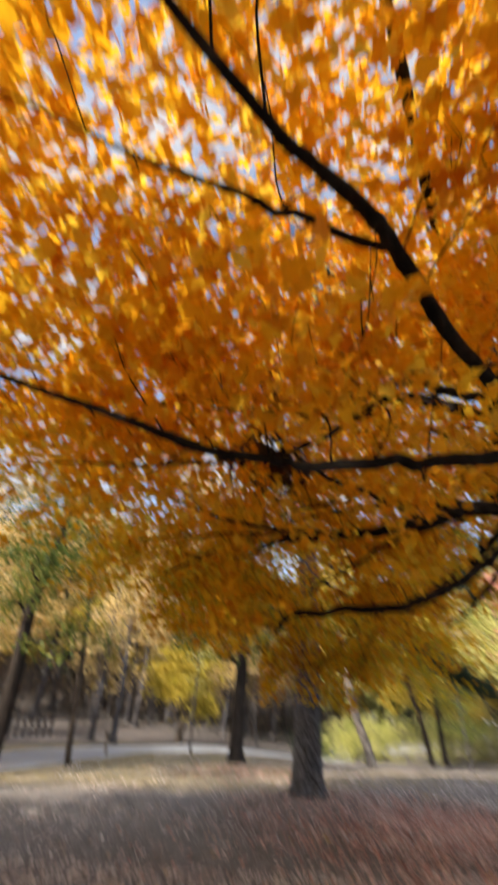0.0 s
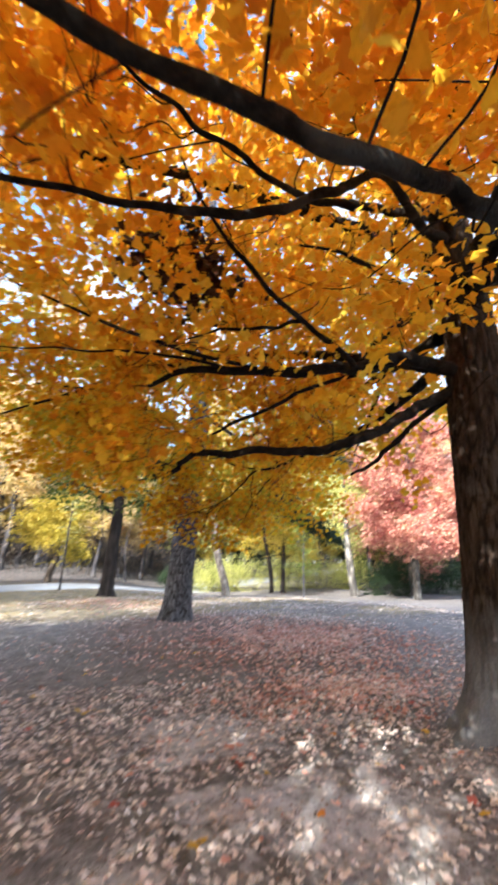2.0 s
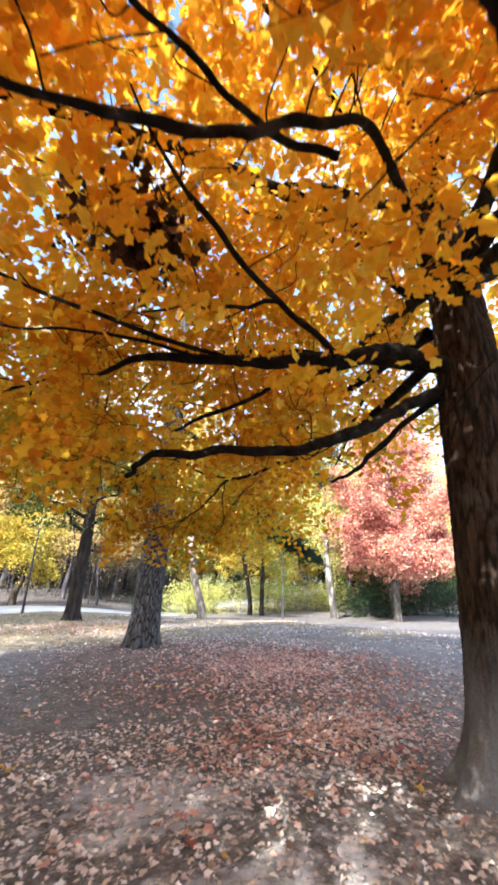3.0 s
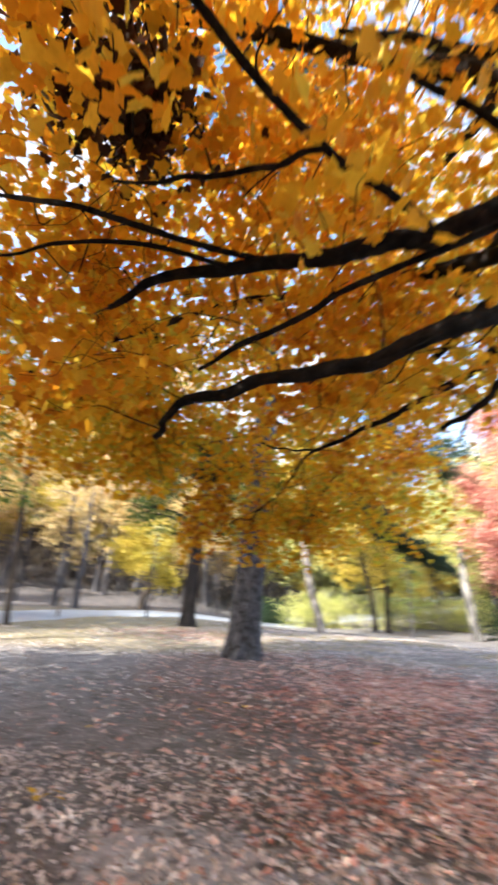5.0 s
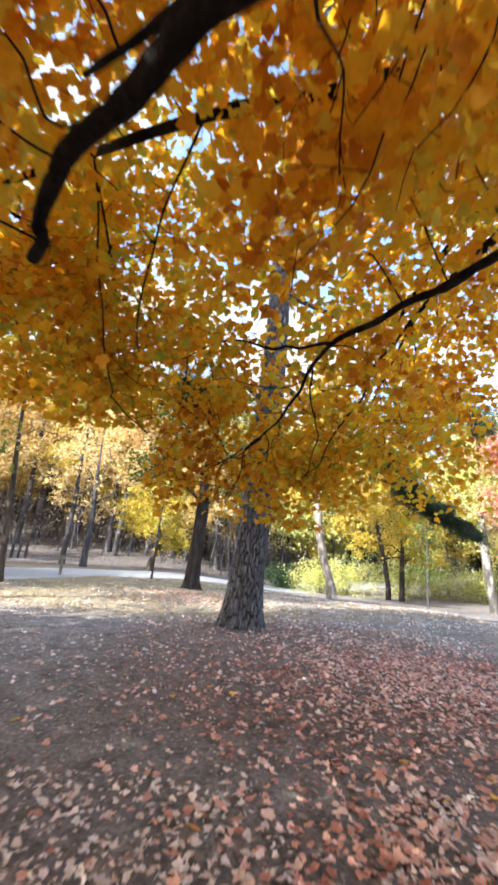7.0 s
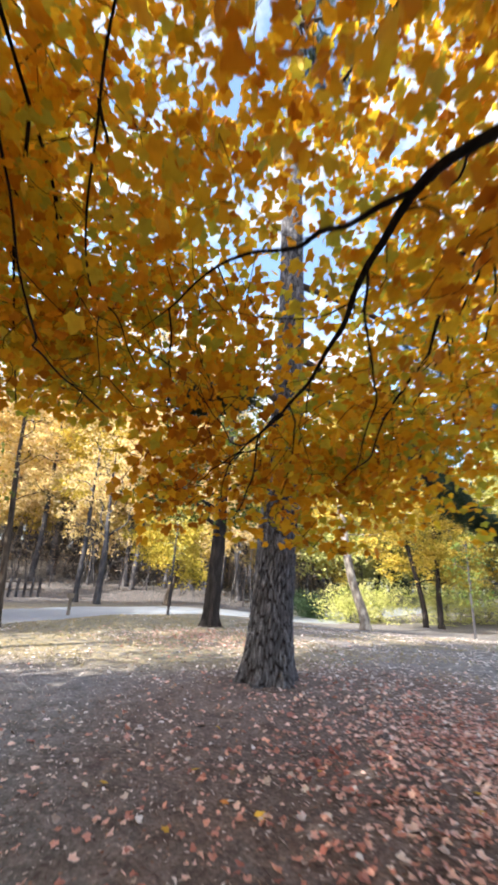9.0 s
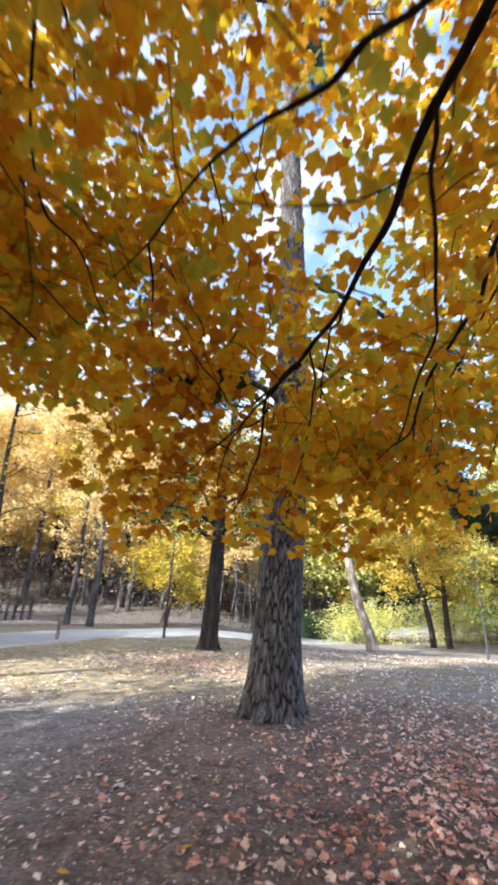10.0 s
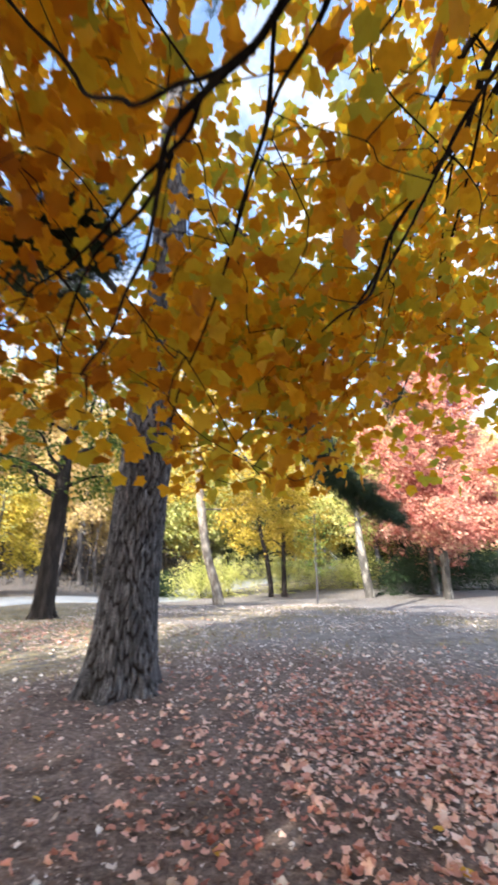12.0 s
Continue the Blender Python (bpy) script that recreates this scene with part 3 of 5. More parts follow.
def build_maple():
    rng = np.random.default_rng(11)
    thing = place_thing("maple_tree", *MAPLE, "spreading maple with rough dark trunk and glowing orange autumn leaves", "tree")
    o = np.array(thing.location)
    trunk_mesh("trunk", [(0, 0, -0.15, 0.38), (0.01, -0.01, 0.8, 0.345), (0.03, -0.03, 2.0, 0.335), (0.06, -0.05, 3.2, 0.34), (0.08, -0.05, 4.2, 0.29), (0.08, 0.02, 6.0, 0.22), (0.1, 0.1, 8.5, 0.12), (0.1, 0.2, 10.5, 0.04)],
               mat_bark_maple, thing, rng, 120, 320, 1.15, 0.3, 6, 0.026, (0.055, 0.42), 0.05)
    # limbs: rows of x, y, z, radius in the world
    limbs = [
        # the low limb that ends in a cut crook
        [(3.51, 4.82, 3.6, 0.07), (3.2, 4.94, 3.44, 0.062), (2.85, 4.9, 3.24, 0.057), (2.45, 4.82, 3.0, 0.053), (2.12, 4.8, 2.83, 0.05), (1.85, 4.94, 2.74, 0.0464), (1.48, 5.18, 2.69, 0.043), (1.01, 5.57, 2.73, 0.0387), (0.72, 5.84, 2.77, 0.0344), (0.6, 6.02, 2.7, 0.0292), (0.51, 6.17, 2.61, 0.0258)],
        # the thin one above it
        [(2.75, 4.9, 3.8, 0.03), (1.97, 5.29, 3.55, 0.024), (1.5, 5.45, 3.33, 0.021), (1.1, 5.57, 3.12, 0.018), (0.83, 5.66, 2.95, 0.013)],
        # a short hooked branch beside it
        [(3.6, 4.92, 3.6, 0.04), (3.1, 5.18, 3.2, 0.032), (2.88, 5.4, 2.94, 0.028), (2.72, 5.56, 2.76, 0.022), (2.57, 5.71, 2.67, 0.014)],
        # the level limb with the fork
        [(3.51, 4.77, 3.72, 0.1), (3.3, 4.82, 3.78, 0.08), (3.0, 4.82, 3.82, 0.072), (2.63, 4.84, 3.78, 0.072), (2.28, 5.0, 3.7, 0.068), (1.91, 5.12, 3.66, 0.062), (1.17, 5.35, 3.62, 0.05), (0.5, 5.56, 3.6, 0.036), (0.13, 5.71, 3.42, 0.02)],
        [(2.2, 4.95, 3.66, 0.035), (1.9, 4.85, 3.78, 0.031), (1.45, 4.7, 3.92, 0.027), (0.79, 4.2, 3.88, 0.021), (0.45, 4.15, 4.2, 0.015), (0.1, 3.9, 4.5, 0.006)],
        [(1.5, 4.72, 3.92, 0.02), (1.1, 4.82, 3.82, 0.018), (0.68, 4.88, 3.73, 0.014), (0.35, 4.75, 3.5, 0.006)],
        # higher branches on the same side of the trunk
        [(3.56, 4.72, 4.6, 0.06), (3.4, 5.15, 4.95, 0.045), (2.58, 5.02, 5.07, 0.034), (2.0, 4.8, 4.95, 0.022), (1.4, 4.6, 4.7, 0.01)],
        [(3.56, 4.82, 6.0, 0.08), (3.19, 5.3, 6.44, 0.06), (2.4, 5.19, 6.18, 0.045), (1.7, 5.0, 5.7, 0.02)],
        # the thick limb overhead
        [(3.71, 4.77, 4.9, 0.12), (3.4, 4.1, 4.55, 0.1), (2.75, 3.35, 3.9, 0.08), (1.95, 2.74, 3.24, 0.055), (1.15, 2.46, 2.96, 0.039), (0.88, 2.4, 2.92, 0.034), (0.45, 2.35, 2.84, 0.032), (0.08, 2.34, 2.87, 0.03), (-0.47, 2.39, 3.04, 0.026), (-0.81, 2.4, 3.18, 0.022), (-1.7, 2.5, 3.55, 0.018), (-2.8, 2.5, 4.0, 0.012)],
        # the limb before the nest
        [(3.54, 4.82, 5.6, 0.09), (2.9, 4.5, 5.3, 0.055), (1.75, 3.7, 4.75, 0.036), (1.2, 3.46, 4.16, 0.033), (0.95, 3.39, 3.94, 0.032), (0.67, 3.43, 3.74, 0.031), (0.24, 3.45, 3.59, 0.028), (-0.16, 3.44, 3.53, 0.022), (-0.65, 3.4, 3.42, 0.016), (-1.6, 3.4, 3.4, 0.007)],
        [(1.4, 3.65, 4.24, 0.03), (1.04, 3.67, 4.21, 0.026), (0.71, 3.54, 4.12, 0.022), (0.3, 3.32, 3.98, 0.017), (-0.08, 3.0, 3.71, 0.011), (-0.5, 2.7, 3.6, 0.005)],
        # limbs over the start of the way
        [(3.54, 4.72, 5.0, 0.11), (3.0, 4.0, 4.6, 0.08), (1.9, 2.75, 4.0, 0.055), (1.04, 1.9, 3.6, 0.042), (0.7, 1.5, 3.68, 0.036), (0.26, 1.15, 3.56, 0.029), (-0.05, 0.9, 3.47, 0.022), (-0.7, 0.3, 3.6, 0.008)],
        [(0.76, 1.57, 3.67, 0.026), (0.32, 1.55, 3.85, 0.023), (0.0, 1.5, 3.97, 0.02), (-0.35, 1.45, 4.1, 0.016), (-0.81, 1.3, 4.14, 0.01), (-1.4, 1.1, 4.2, 0.005)],
        # thin limbs to the side
        [(1.2, 5.34, 3.66, 0.024), (0.085, 5.03, 3.6, 0.018), (-0.7, 5.3, 3.95, 0.013), (-1.4, 5.5, 4.3, 0.006)],
        [(1.0, 5.4, 3.62, 0.02), (0.27, 5.2, 3.55, 0.015), (-0.5, 5.45, 3.6, 0.011), (-1.4, 5.7, 3.6, 0.005)],
        # limbs that reach forwards and droop
        [(3.58, 5.07, 4.05, 0.08), (3.5, 6.3, 3.72, 0.05), (2.8, 6.8, 3.32, 0.032), (2.35, 7.05, 3.1, 0.024), (2.09, 7.22, 3.0, 0.02), (2.03, 7.6, 3.05, 0.0165), (1.97, 7.93, 2.95, 0.0139), (1.84, 8.29, 2.74, 0.0112), (1.69, 8.5, 2.62, 0.00924), (1.54, 8.7, 2.47, 0.00726), (1.5, 8.86, 2.22, 0.00528), (1.38, 9.03, 2.01, 0.003)],
        [(2.08, 7.24, 2.99, 0.0132), (1.82, 7.52, 3.08, 0.0119), (1.59, 7.78, 3.22, 0.0106), (1.24, 8.15, 3.43, 0.00858), (0.85, 8.64, 3.46, 0.00594), (0.58, 8.89, 3.44, 0.003)],
        [(2.0, 7.65, 3.03, 0.00858), (2.03, 7.82, 2.76, 0.00726), (2.15, 8.15, 2.61, 0.00594), (2.18, 8.44, 2.49, 0.00462), (2.19, 8.76, 2.32, 0.003)],
        [(1.69, 8.5, 2.62, 0.0066), (1.58, 8.67, 2.58, 0.0066), (1.46, 8.95, 2.54, 0.00594), (1.25, 9.28, 2.45, 0.00462), (1.05, 9.52, 2.38, 0.003)],
        [(1.69, 8.5, 2.6, 0.00594), (1.5, 8.55, 2.43, 0.00528), (1.39, 8.6, 2.42, 0.00462), (1.26, 8.64, 2.59, 0.00396), (1.12, 8.68, 2.8, 0.003)],
        [(3.58, 5.12, 4.4, 0.09), (3.7, 7.0, 4.5, 0.055), (3.15, 8.3, 4.0, 0.0211), (2.9, 8.72, 3.57, 0.0145), (2.73, 8.84, 3.17, 0.0119), (2.54, 8.94, 2.9, 0.00924), (2.38, 9.04, 2.56, 0.0066), (2.2, 9.12, 2.36, 0.0033)],
        [(1.0, 6.9, 4.5, 0.0106), (0.6, 7.6, 4.0, 0.00858), (0.42, 8.25, 3.42, 0.0066), (0.48, 8.6, 3.33, 0.00528), (0.56, 8.95, 3.17, 0.003)],
        [(0.2, 7.0, 4.3, 0.00924), (0.25, 7.6, 3.4, 0.00726), (0.35, 7.91, 2.8, 0.00594), (0.45, 7.97, 2.63, 0.00528), (0.73, 8.05, 2.38, 0.003)],
        [(3.15, 8.3, 4.0, 0.0132), (3.2, 9.2, 3.7, 0.00924), (3.0, 10.2, 3.1, 0.0033)],
        [(0.85, 8.64, 3.46, 0.00792), (0.7, 9.6, 3.25, 0.00594), (0.6, 10.4, 2.75, 0.003)],
        [(1.84, 8.29, 2.76, 0.00792), (1.95, 9.2, 3.1, 0.00594), (1.9, 10.2, 2.6, 0.003)],
        [(2.4, 9.0, 2.6, 0.0066), (2.7, 9.8, 2.75, 0.00528), (2.8, 10.6, 2.4, 0.003)],
        [(3.2, 9.2, 3.7, 0.00792), (3.7, 9.9, 3.4, 0.00528), (4.0, 10.5, 2.9, 0.003)],
        [(1.25, 9.28, 2.5, 0.00528), (1.4, 9.9, 2.6, 0.00396), (1.5, 10.5, 2.3, 0.003)],
        [(1.72, 8.45, 2.64, 0.006), (1.78, 9.0, 2.5, 0.005), (1.72, 9.6, 2.1, 0.003)],
        [(1.55, 8.7, 2.47, 0.006), (1.3, 9.4, 2.5, 0.005), (1.2, 10.1, 2.15, 0.003)],
        [(3.15, 8.3, 4.0, 0.012), (3.6, 9.3, 3.9, 0.009), (3.8, 10.4, 3.5, 0.003)],
        [(3.6, 8.7, 5.0, 0.014), (4.2, 9.8, 4.6, 0.01), (4.4, 11.0, 3.8, 0.003)],
        [(2.9, 8.72, 3.6, 0.008), (3.3, 9.5, 3.1, 0.006), (3.5, 10.3, 2.6, 0.003)],
        [(0.25, 7.6, 3.9, 0.012), (-0.2, 8.4, 3.6, 0.009), (-0.5, 9.3, 2.9, 0.004)],
        [(0.1, 8.2, 4.0, 0.01), (-0.3, 9.2, 3.9, 0.007), (-0.6, 10.2, 3.4, 0.003)],
        [(0.6, 7.6, 4.0, 0.01), (0.3, 8.4, 4.6, 0.007), (-0.1, 9.2, 4.9, 0.003)],
        [(1.24, 8.15, 3.43, 0.005), (1.3, 9.2, 3.7, 0.004), (1.2, 10.3, 3.3, 0.003)],
        [(-0.6, 7.2, 3.9, 0.014), (-0.4, 8.6, 4.3, 0.009), (-0.2, 10.0, 3.8, 0.004)],
        [(-0.6, 7.2, 3.9, 0.014), (-1.5, 8.2, 4.2, 0.009), (-2.0, 9.2, 3.8, 0.004)],
        [(-0.6, 7.2, 3.9, 0.0132), (-0.8, 8.2, 3.6, 0.00924), (-0.9, 9.2, 3.0, 0.00396)],
        [(0.2, 7.0, 4.3, 0.0132), (0.1, 8.2, 4.0, 0.00924), (0.1, 9.4, 3.3, 0.00396)],
        # other limbs round the crown
        [(3.54, 4.97, 3.9, 0.1), (2.6, 6.4, 4.6, 0.06), (1.0, 6.9, 4.5, 0.04), (-0.6, 7.2, 3.9, 0.024), (-1.7, 7.4, 3.4, 0.01)],
        [(3.54, 4.87, 5.2, 0.11), (2.4, 5.2, 5.8, 0.08), (0.5, 5.0, 5.6, 0.055), (-1.4, 4.8, 5.1, 0.03), (-2.8, 4.7, 4.5, 0.012)],
        [(3.54, 4.77, 5.6, 0.1), (2.6, 3.6, 6.2, 0.07), (1.4, 1.8, 6.1, 0.05), (0.3, 0.2, 5.6, 0.03), (-0.5, -1.0, 5.0, 0.012)],
        [(3.64, 4.67, 5.0, 0.1), (3.9, 3.4, 5.6, 0.07), (3.6, 1.6, 5.3, 0.045), (3.3, 0.2, 4.7, 0.02)],
        [(3.64, 4.97, 6.2, 0.1), (3.2, 5.4, 7.6, 0.07), (1.8, 5.0, 8.4, 0.045), (0.2, 4.6, 8.6, 0.02)],
        [(3.64, 5.07, 6.4, 0.09), (3.8, 6.8, 7.2, 0.06), (3.0, 7.9, 6.8, 0.035), (2.2, 8.6, 6.0, 0.015)],
        [(3.64, 4.97, 5.0, 0.09), (4.0, 7.2, 5.4, 0.06), (3.6, 8.7, 5.0, 0.035), (3.3, 9.8, 4.2, 0.012)],
        [(3.66, 4.77, 4.4, 0.08), (3.6, 4.2, 5.0, 0.055), (2.8, 2.6, 4.9, 0.035), (2.2, 1.2, 4.4, 0.012)],
        [(3.71, 4.97, 4.6, 0.11), (5.4, 6.6, 5.4, 0.08), (6.8, 7.6, 5.4, 0.05), (8.2, 8.4, 4.8, 0.02)],
        [(3.71, 4.97, 5.4, 0.1), (4.9, 7.2, 5.8, 0.07), (5.2, 8.6, 5.2, 0.045), (5.2, 9.6, 4.2, 0.02)],
        [(3.71, 4.77, 4.9, 0.1), (5.6, 4.6, 5.8, 0.07), (7.2, 3.8, 5.8, 0.04), (8.4, 3.2, 5.2, 0.02)],
        [(3.64, 4.87, 7.4, 0.08), (5.2, 5.4, 9.0, 0.05), (6.2, 5.0, 9.8, 0.02)],
    ]
    tips = []
    twigs = Pile()
    for row in limbs:
        row = np.array(row)
        p = smooth_path(row, 10 * len(row))
        p[:, :3] += smooth_path(np.vstack([np.zeros(3), rng.normal(0, 0.011, (len(row) * 2, 3)), np.zeros(3)]), len(p))
        v, f, c = tube(p[:, :3] - o, np.maximum(p[:, 3], 0.004) * (1 + 0.06 * rng.standard_normal(len(p))), 12, 0.05, rng)
        pile = Pile()
        pile.add(v, f)
        pile.f.append(c)
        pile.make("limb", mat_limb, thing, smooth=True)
        # side branches and twigs
        length = np.linalg.norm(np.diff(p[:, :3], axis=0), axis=1)
        cum = np.r_[0, np.cumsum(length)]
        total = cum[-1]
        s = 0.22 * total
        while s < total:
            q = np.array([np.interp(s, cum, p[:, k]) for k in range(4)])
            k = min(int(np.searchsorted(cum, s)), len(p) - 2)
            way = p[k + 1, :3] - p[k, :3]
            way /= np.linalg.norm(way) + 1e-9
            side = np.cross(way, (0, 0, 1)) * rng.choice((-1, 1))
            d = way * rng.uniform(0.1, 0.7) + side * rng.uniform(0.6, 1.1) + np.array((0, 0, rng.uniform(-0.15, 0.65)))
            d /= np.linalg.norm(d)
            ln = rng.uniform(0.5, 1.5) * (0.6 + 0.5 * (1 - s / total))
            end = q[:3] + d * ln
            end[2] = max(end[2], 1.85)
            w = wander(rng, q[:3], end, 15, 0.09, -0.05)
            twigs.add_tube(w - o, np.linspace(min(q[3] * 0.4, 0.0065), 0.0017, 15), 5)
            tips += [(w[a], way) for a in (5, 9, 12, 14)]
            for a in (7, 10, 12):
                d2 = d + rng.normal(0, 0.7, 3)
                d2 /= np.linalg.norm(d2)
                e2 = w[a] + d2 * rng.uniform(0.25, 0.65)
                w2 = wander(rng, w[a], e2, 9, 0.1)
                twigs.add_tube(w2 - o, np.linspace(0.003, 0.0013, 9), 4)
                tips += [(w2[5], d2), (w2[8], d2)]
            s += rng.uniform(0.2, 0.42) * (1.25 if q[3] < 0.03 and q[1] > 7.2 else 1.0)
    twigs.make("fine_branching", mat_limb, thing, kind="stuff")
    # leaves hang in flat sprays round the twig points
    pts = np.array([t[0] for t in tips])
    per = 13
    n = len(pts) * per
    base = np.repeat(pts, per, 0) + rng.normal(0, 1, (n, 3)) * np.array((0.19, 0.19, 0.09))
    ahead = (base[:, 1] > 7.4) & (base[:, 1] < 10.5) & (base[:, 0] > 0.3)
    base = base[rng.uniform(0, 1, n) < np.where(ahead & (base[:, 2] > 2.9), 0.78, np.where(ahead & (base[:, 1] < 9.4), 0.72, 1.0))]
    n = len(base)
    # the upper crown, seen only as layers of colour
    m = 15000
    a, rr = rng.uniform(0, 2 * np.pi, m), np.sqrt(rng.uniform(0, 1, m)) * 7.4
    top = np.stack([2.9 + rr * np.cos(a), 4.0 + rr * np.sin(a), np.zeros(m)], 1)
    shell = np.sqrt(np.clip(1 - (rr / 7.9) ** 2, 0, 1))
    top[:, 2] = 4.5 + rng.uniform(0, 1, m) ** 0.8 * 6.0 * shell
    keep = np.array([noise.noise(Vector(q) * 0.75) for q in top]) > -0.14 - 0.3 * smoothstep(2.0, 3.5, top[:, 0]) + 0.2 * smoothstep(6.5, 9.0, top[:, 1]) * smoothstep(-0.5, 0.8, top[:, 0]) - 0.3 * smoothstep(3.5, 0.5, top[:, 1])
    # the dense side of the crown, over the start of the way
    m = 17500
    side = np.stack([rng.uniform(-4.2, 3.4, m), rng.uniform(-0.6, 7.3, m), rng.uniform(3.9, 7.2, m)], 1)
    side = side[np.array([noise.noise(Vector(q) * 0.9) for q in side]) > -0.12]
    # sprays that hang on the far side
    m = 1500
    hang = np.stack([rng.uniform(-2.0, 0.4, m), rng.uniform(8.0, 10.6, m), rng.uniform(2.5, 5.2, m)], 1)
    hang = hang[np.array([noise.noise(Vector(q) * 1.3) for q in hang]) > -0.15]
    m = 1300
    low = np.stack([rng.uniform(1.9, 4.9, m), rng.uniform(9.0, 11.2, m), rng.uniform(2.15, 3.7, m)], 1)
    low = low[np.array([noise.noise(Vector(q) * 1.5) for q in low]) > -0.1]
    m = 2600
    over = np.stack([rng.uniform(-0.6, 3.4, m), rng.uniform(7.0, 8.9, m), rng.uniform(3.9, 5.6, m)], 1)
    over = over[np.array([noise.noise(Vector(q) * 1.2) for q in over]) > -0.12]
    hang = np.vstack([hang, low, over])
    base = np.vstack([base, hang, top[keep], side])
    n += len(hang)
    big = np.r_[np.ones(n), np.full(keep.sum(), 1.5), np.full(len(side), 1.35)]
    # the lowest leaves hang at head height, clear of the way below
    along = np.clip((base[:, 1] - 0.4) / 7.6, 0, 1)
    away = np.hypot(base[:, 0] - (-0.1 + 1.6 * smoothstep(0.15, 0.75, along)), np.maximum(base[:, 1] - 8.0, 0))
    away = np.hypot(away, base[:, 2] - 1.55)
    clear = (away > 1.3) & (base[:, 2] > 1.74 + np.clip(0.13 * (base[:, 1] - 8.7), 0, 0.26))
    # gaps in the crown, two of them filled by dark clumps
    for gx, gy, gz, gr in ((0.22, 4.8, 4.3, 0.5), (1.05, 10.3, 3.55, 0.5), (1.27, 9.65, 4.4, 0.6)):
        clear &= (base[:, 0] - gx) ** 2 + (base[:, 1] - gy) ** 2 + (base[:, 2] - gz) ** 2 > gr**2
    # the outer side of the crown hangs higher
    clear &= (base[:, 0] > 0.5) | (base[:, 1] < 6.5) | (base[:, 2] > 1.6 + 0.31 * np.hypot(base[:, 0] - 1.2, base[:, 1] - 5.5))
    # leaves stand above and beside the limbs, seldom right under them
    for row in limbs[:22]:
        p = smooth_path(np.array(row), 8 * len(row))
        for q in p[1::2]:
            drop = q[2] - base[:, 2]
            under = (np.abs(base[:, 0] - q[0]) < 0.16) & (np.abs(base[:, 1] - q[1] + 0.7 * drop) < 0.24) & (drop > -0.05) & (drop < 0.95)
            clear &= ~under
    clear &= ~((np.hypot(base[:, 0] - MAPLE[0], base[:, 1] - MAPLE[1]) < 1.75) & (base[:, 2] < 4.3) & (base[:, 1] - MAPLE[1] < 0.5))
    # an open lane under the crown, up to the trunk
    bx, by, bz = base.T
    lane = (bx > 1.0) & (bx < 4.3) & (by > 1.75 + 0.72 * bx) & (by < 1.8 + 1.05 * bx) & (bz > 1.6 + 0.55 * bx) & (bz < 1.65 + 0.85 * bx)
    clear &= ~(lane & (rng.uniform(0, 1, len(bx)) < 0.85))
    base, big = base[clear], big[clear]
    n = len(base)
    out = base - np.array((MAPLE[0], MAPLE[1], 0))
    d = out * np.array((0.12, 0.12, 0)) + rng.normal(0, 0.6, (n, 3)) + np.array((0, 0, -0.75))
    nr = rng.normal(0, 0.55, (n, 3)) + np.array((0, 0, 1.0)) + 0.05 * out * (1, 1, 0)
    rot = frames_from(d, nr)
    size = rng.uniform(0.06, 0.1, n) * big
    # the leaves that the way passes nearest stand alone
    near = np.where((np.abs(base[:, 0] - 1.6) < 1.1) & (base[:, 1] > 8.2) & (base[:, 2] < 3.2))[0]
    near = near[:: max(1, len(near) // 280)][:280]
    mask = np.ones(n, bool)
    mask[near] = False
    v, f = scatter(LEAF_V, LEAF_F, base[mask] - o, rot[mask], size[mask])
    mesh_object("foliage", v, f, mat_leaf, thing, kind="stuff", label="mass of orange and gold maple leaves")
    me = None
    for k in near:
        if me is None:
            ob = mesh_object("leaf", LEAF_V, LEAF_F, mat_leaf_one, thing)
            me = ob.data
        else:
            ob = new("leaf", me)
            ob.parent = thing
        ob.matrix_local = Matrix.LocRotScale(base[k] - o, Matrix(rot[k].tolist()).to_quaternion(), Vector([size[k]] * 3))
    return n


build_maple()


def build_nest():
    rng = np.random.default_rng(5)
    c = np.array((0.22, 4.85, 4.33))
    ob = new("leaf_nest")
    ob.location = c
    tagged(ob, "dark clump of dead brown leaves caught on a limb", "nest")
    n = 1400
    lump = np.array([(-0.14, 0, 0.1), (0.1, 0.05, 0.0), (0.2, -0.05, -0.14), (-0.02, 0.0, -0.02)])
    p = lump[rng.integers(0, 4, n)] + rng.normal(0, 1, (n, 3)) * np.array((0.14, 0.14, 0.12)) * rng.choice((0.6, 0.9, 1.7), (n, 1))
    rot = frames_from(rng.normal(0, 1, (n, 3)), rng.normal(0, 1, (n, 3)))
    v, f = scatter(LEAF_V, LEAF_F, p, rot, rng.uniform(0.05, 0.1, n))
    mesh_object("leaf_mass", v, f, mat_dead, ob, kind="stuff")
    tw = Pile()
    for _ in range(26):
        a, b = rng.normal(0, 0.16, 3), rng.normal(0, 0.24, 3)
        tw.add_tube(wander(rng, a, b, 6, 0.1), np.linspace(0.007, 0.003, 6), 4)
    tw.make("lining", mat_limb, ob, kind="stuff")


build_nest()


# ---------------------------------------------------------------- the great pine in the middle
def needle_clump(rng, c, n, r, way):
    """Needles round a twig, swept towards its tip."""
    d = rng.normal(0, 0.75, (n, 3)) + 0.9 * np.asarray(way) / (np.linalg.norm(way) + 1e-9)
    d[:, 2] += 0.1
    rot = frames_from(d, rng.normal(0, 1, (n, 3)))
    return scatter(NEEDLE_V, NEEDLE_F, np.repeat(c[None], n, 0) + rng.normal(0, 0.05, (n, 3)), rot, rng.uniform(0.6, 1.0, n) * r)


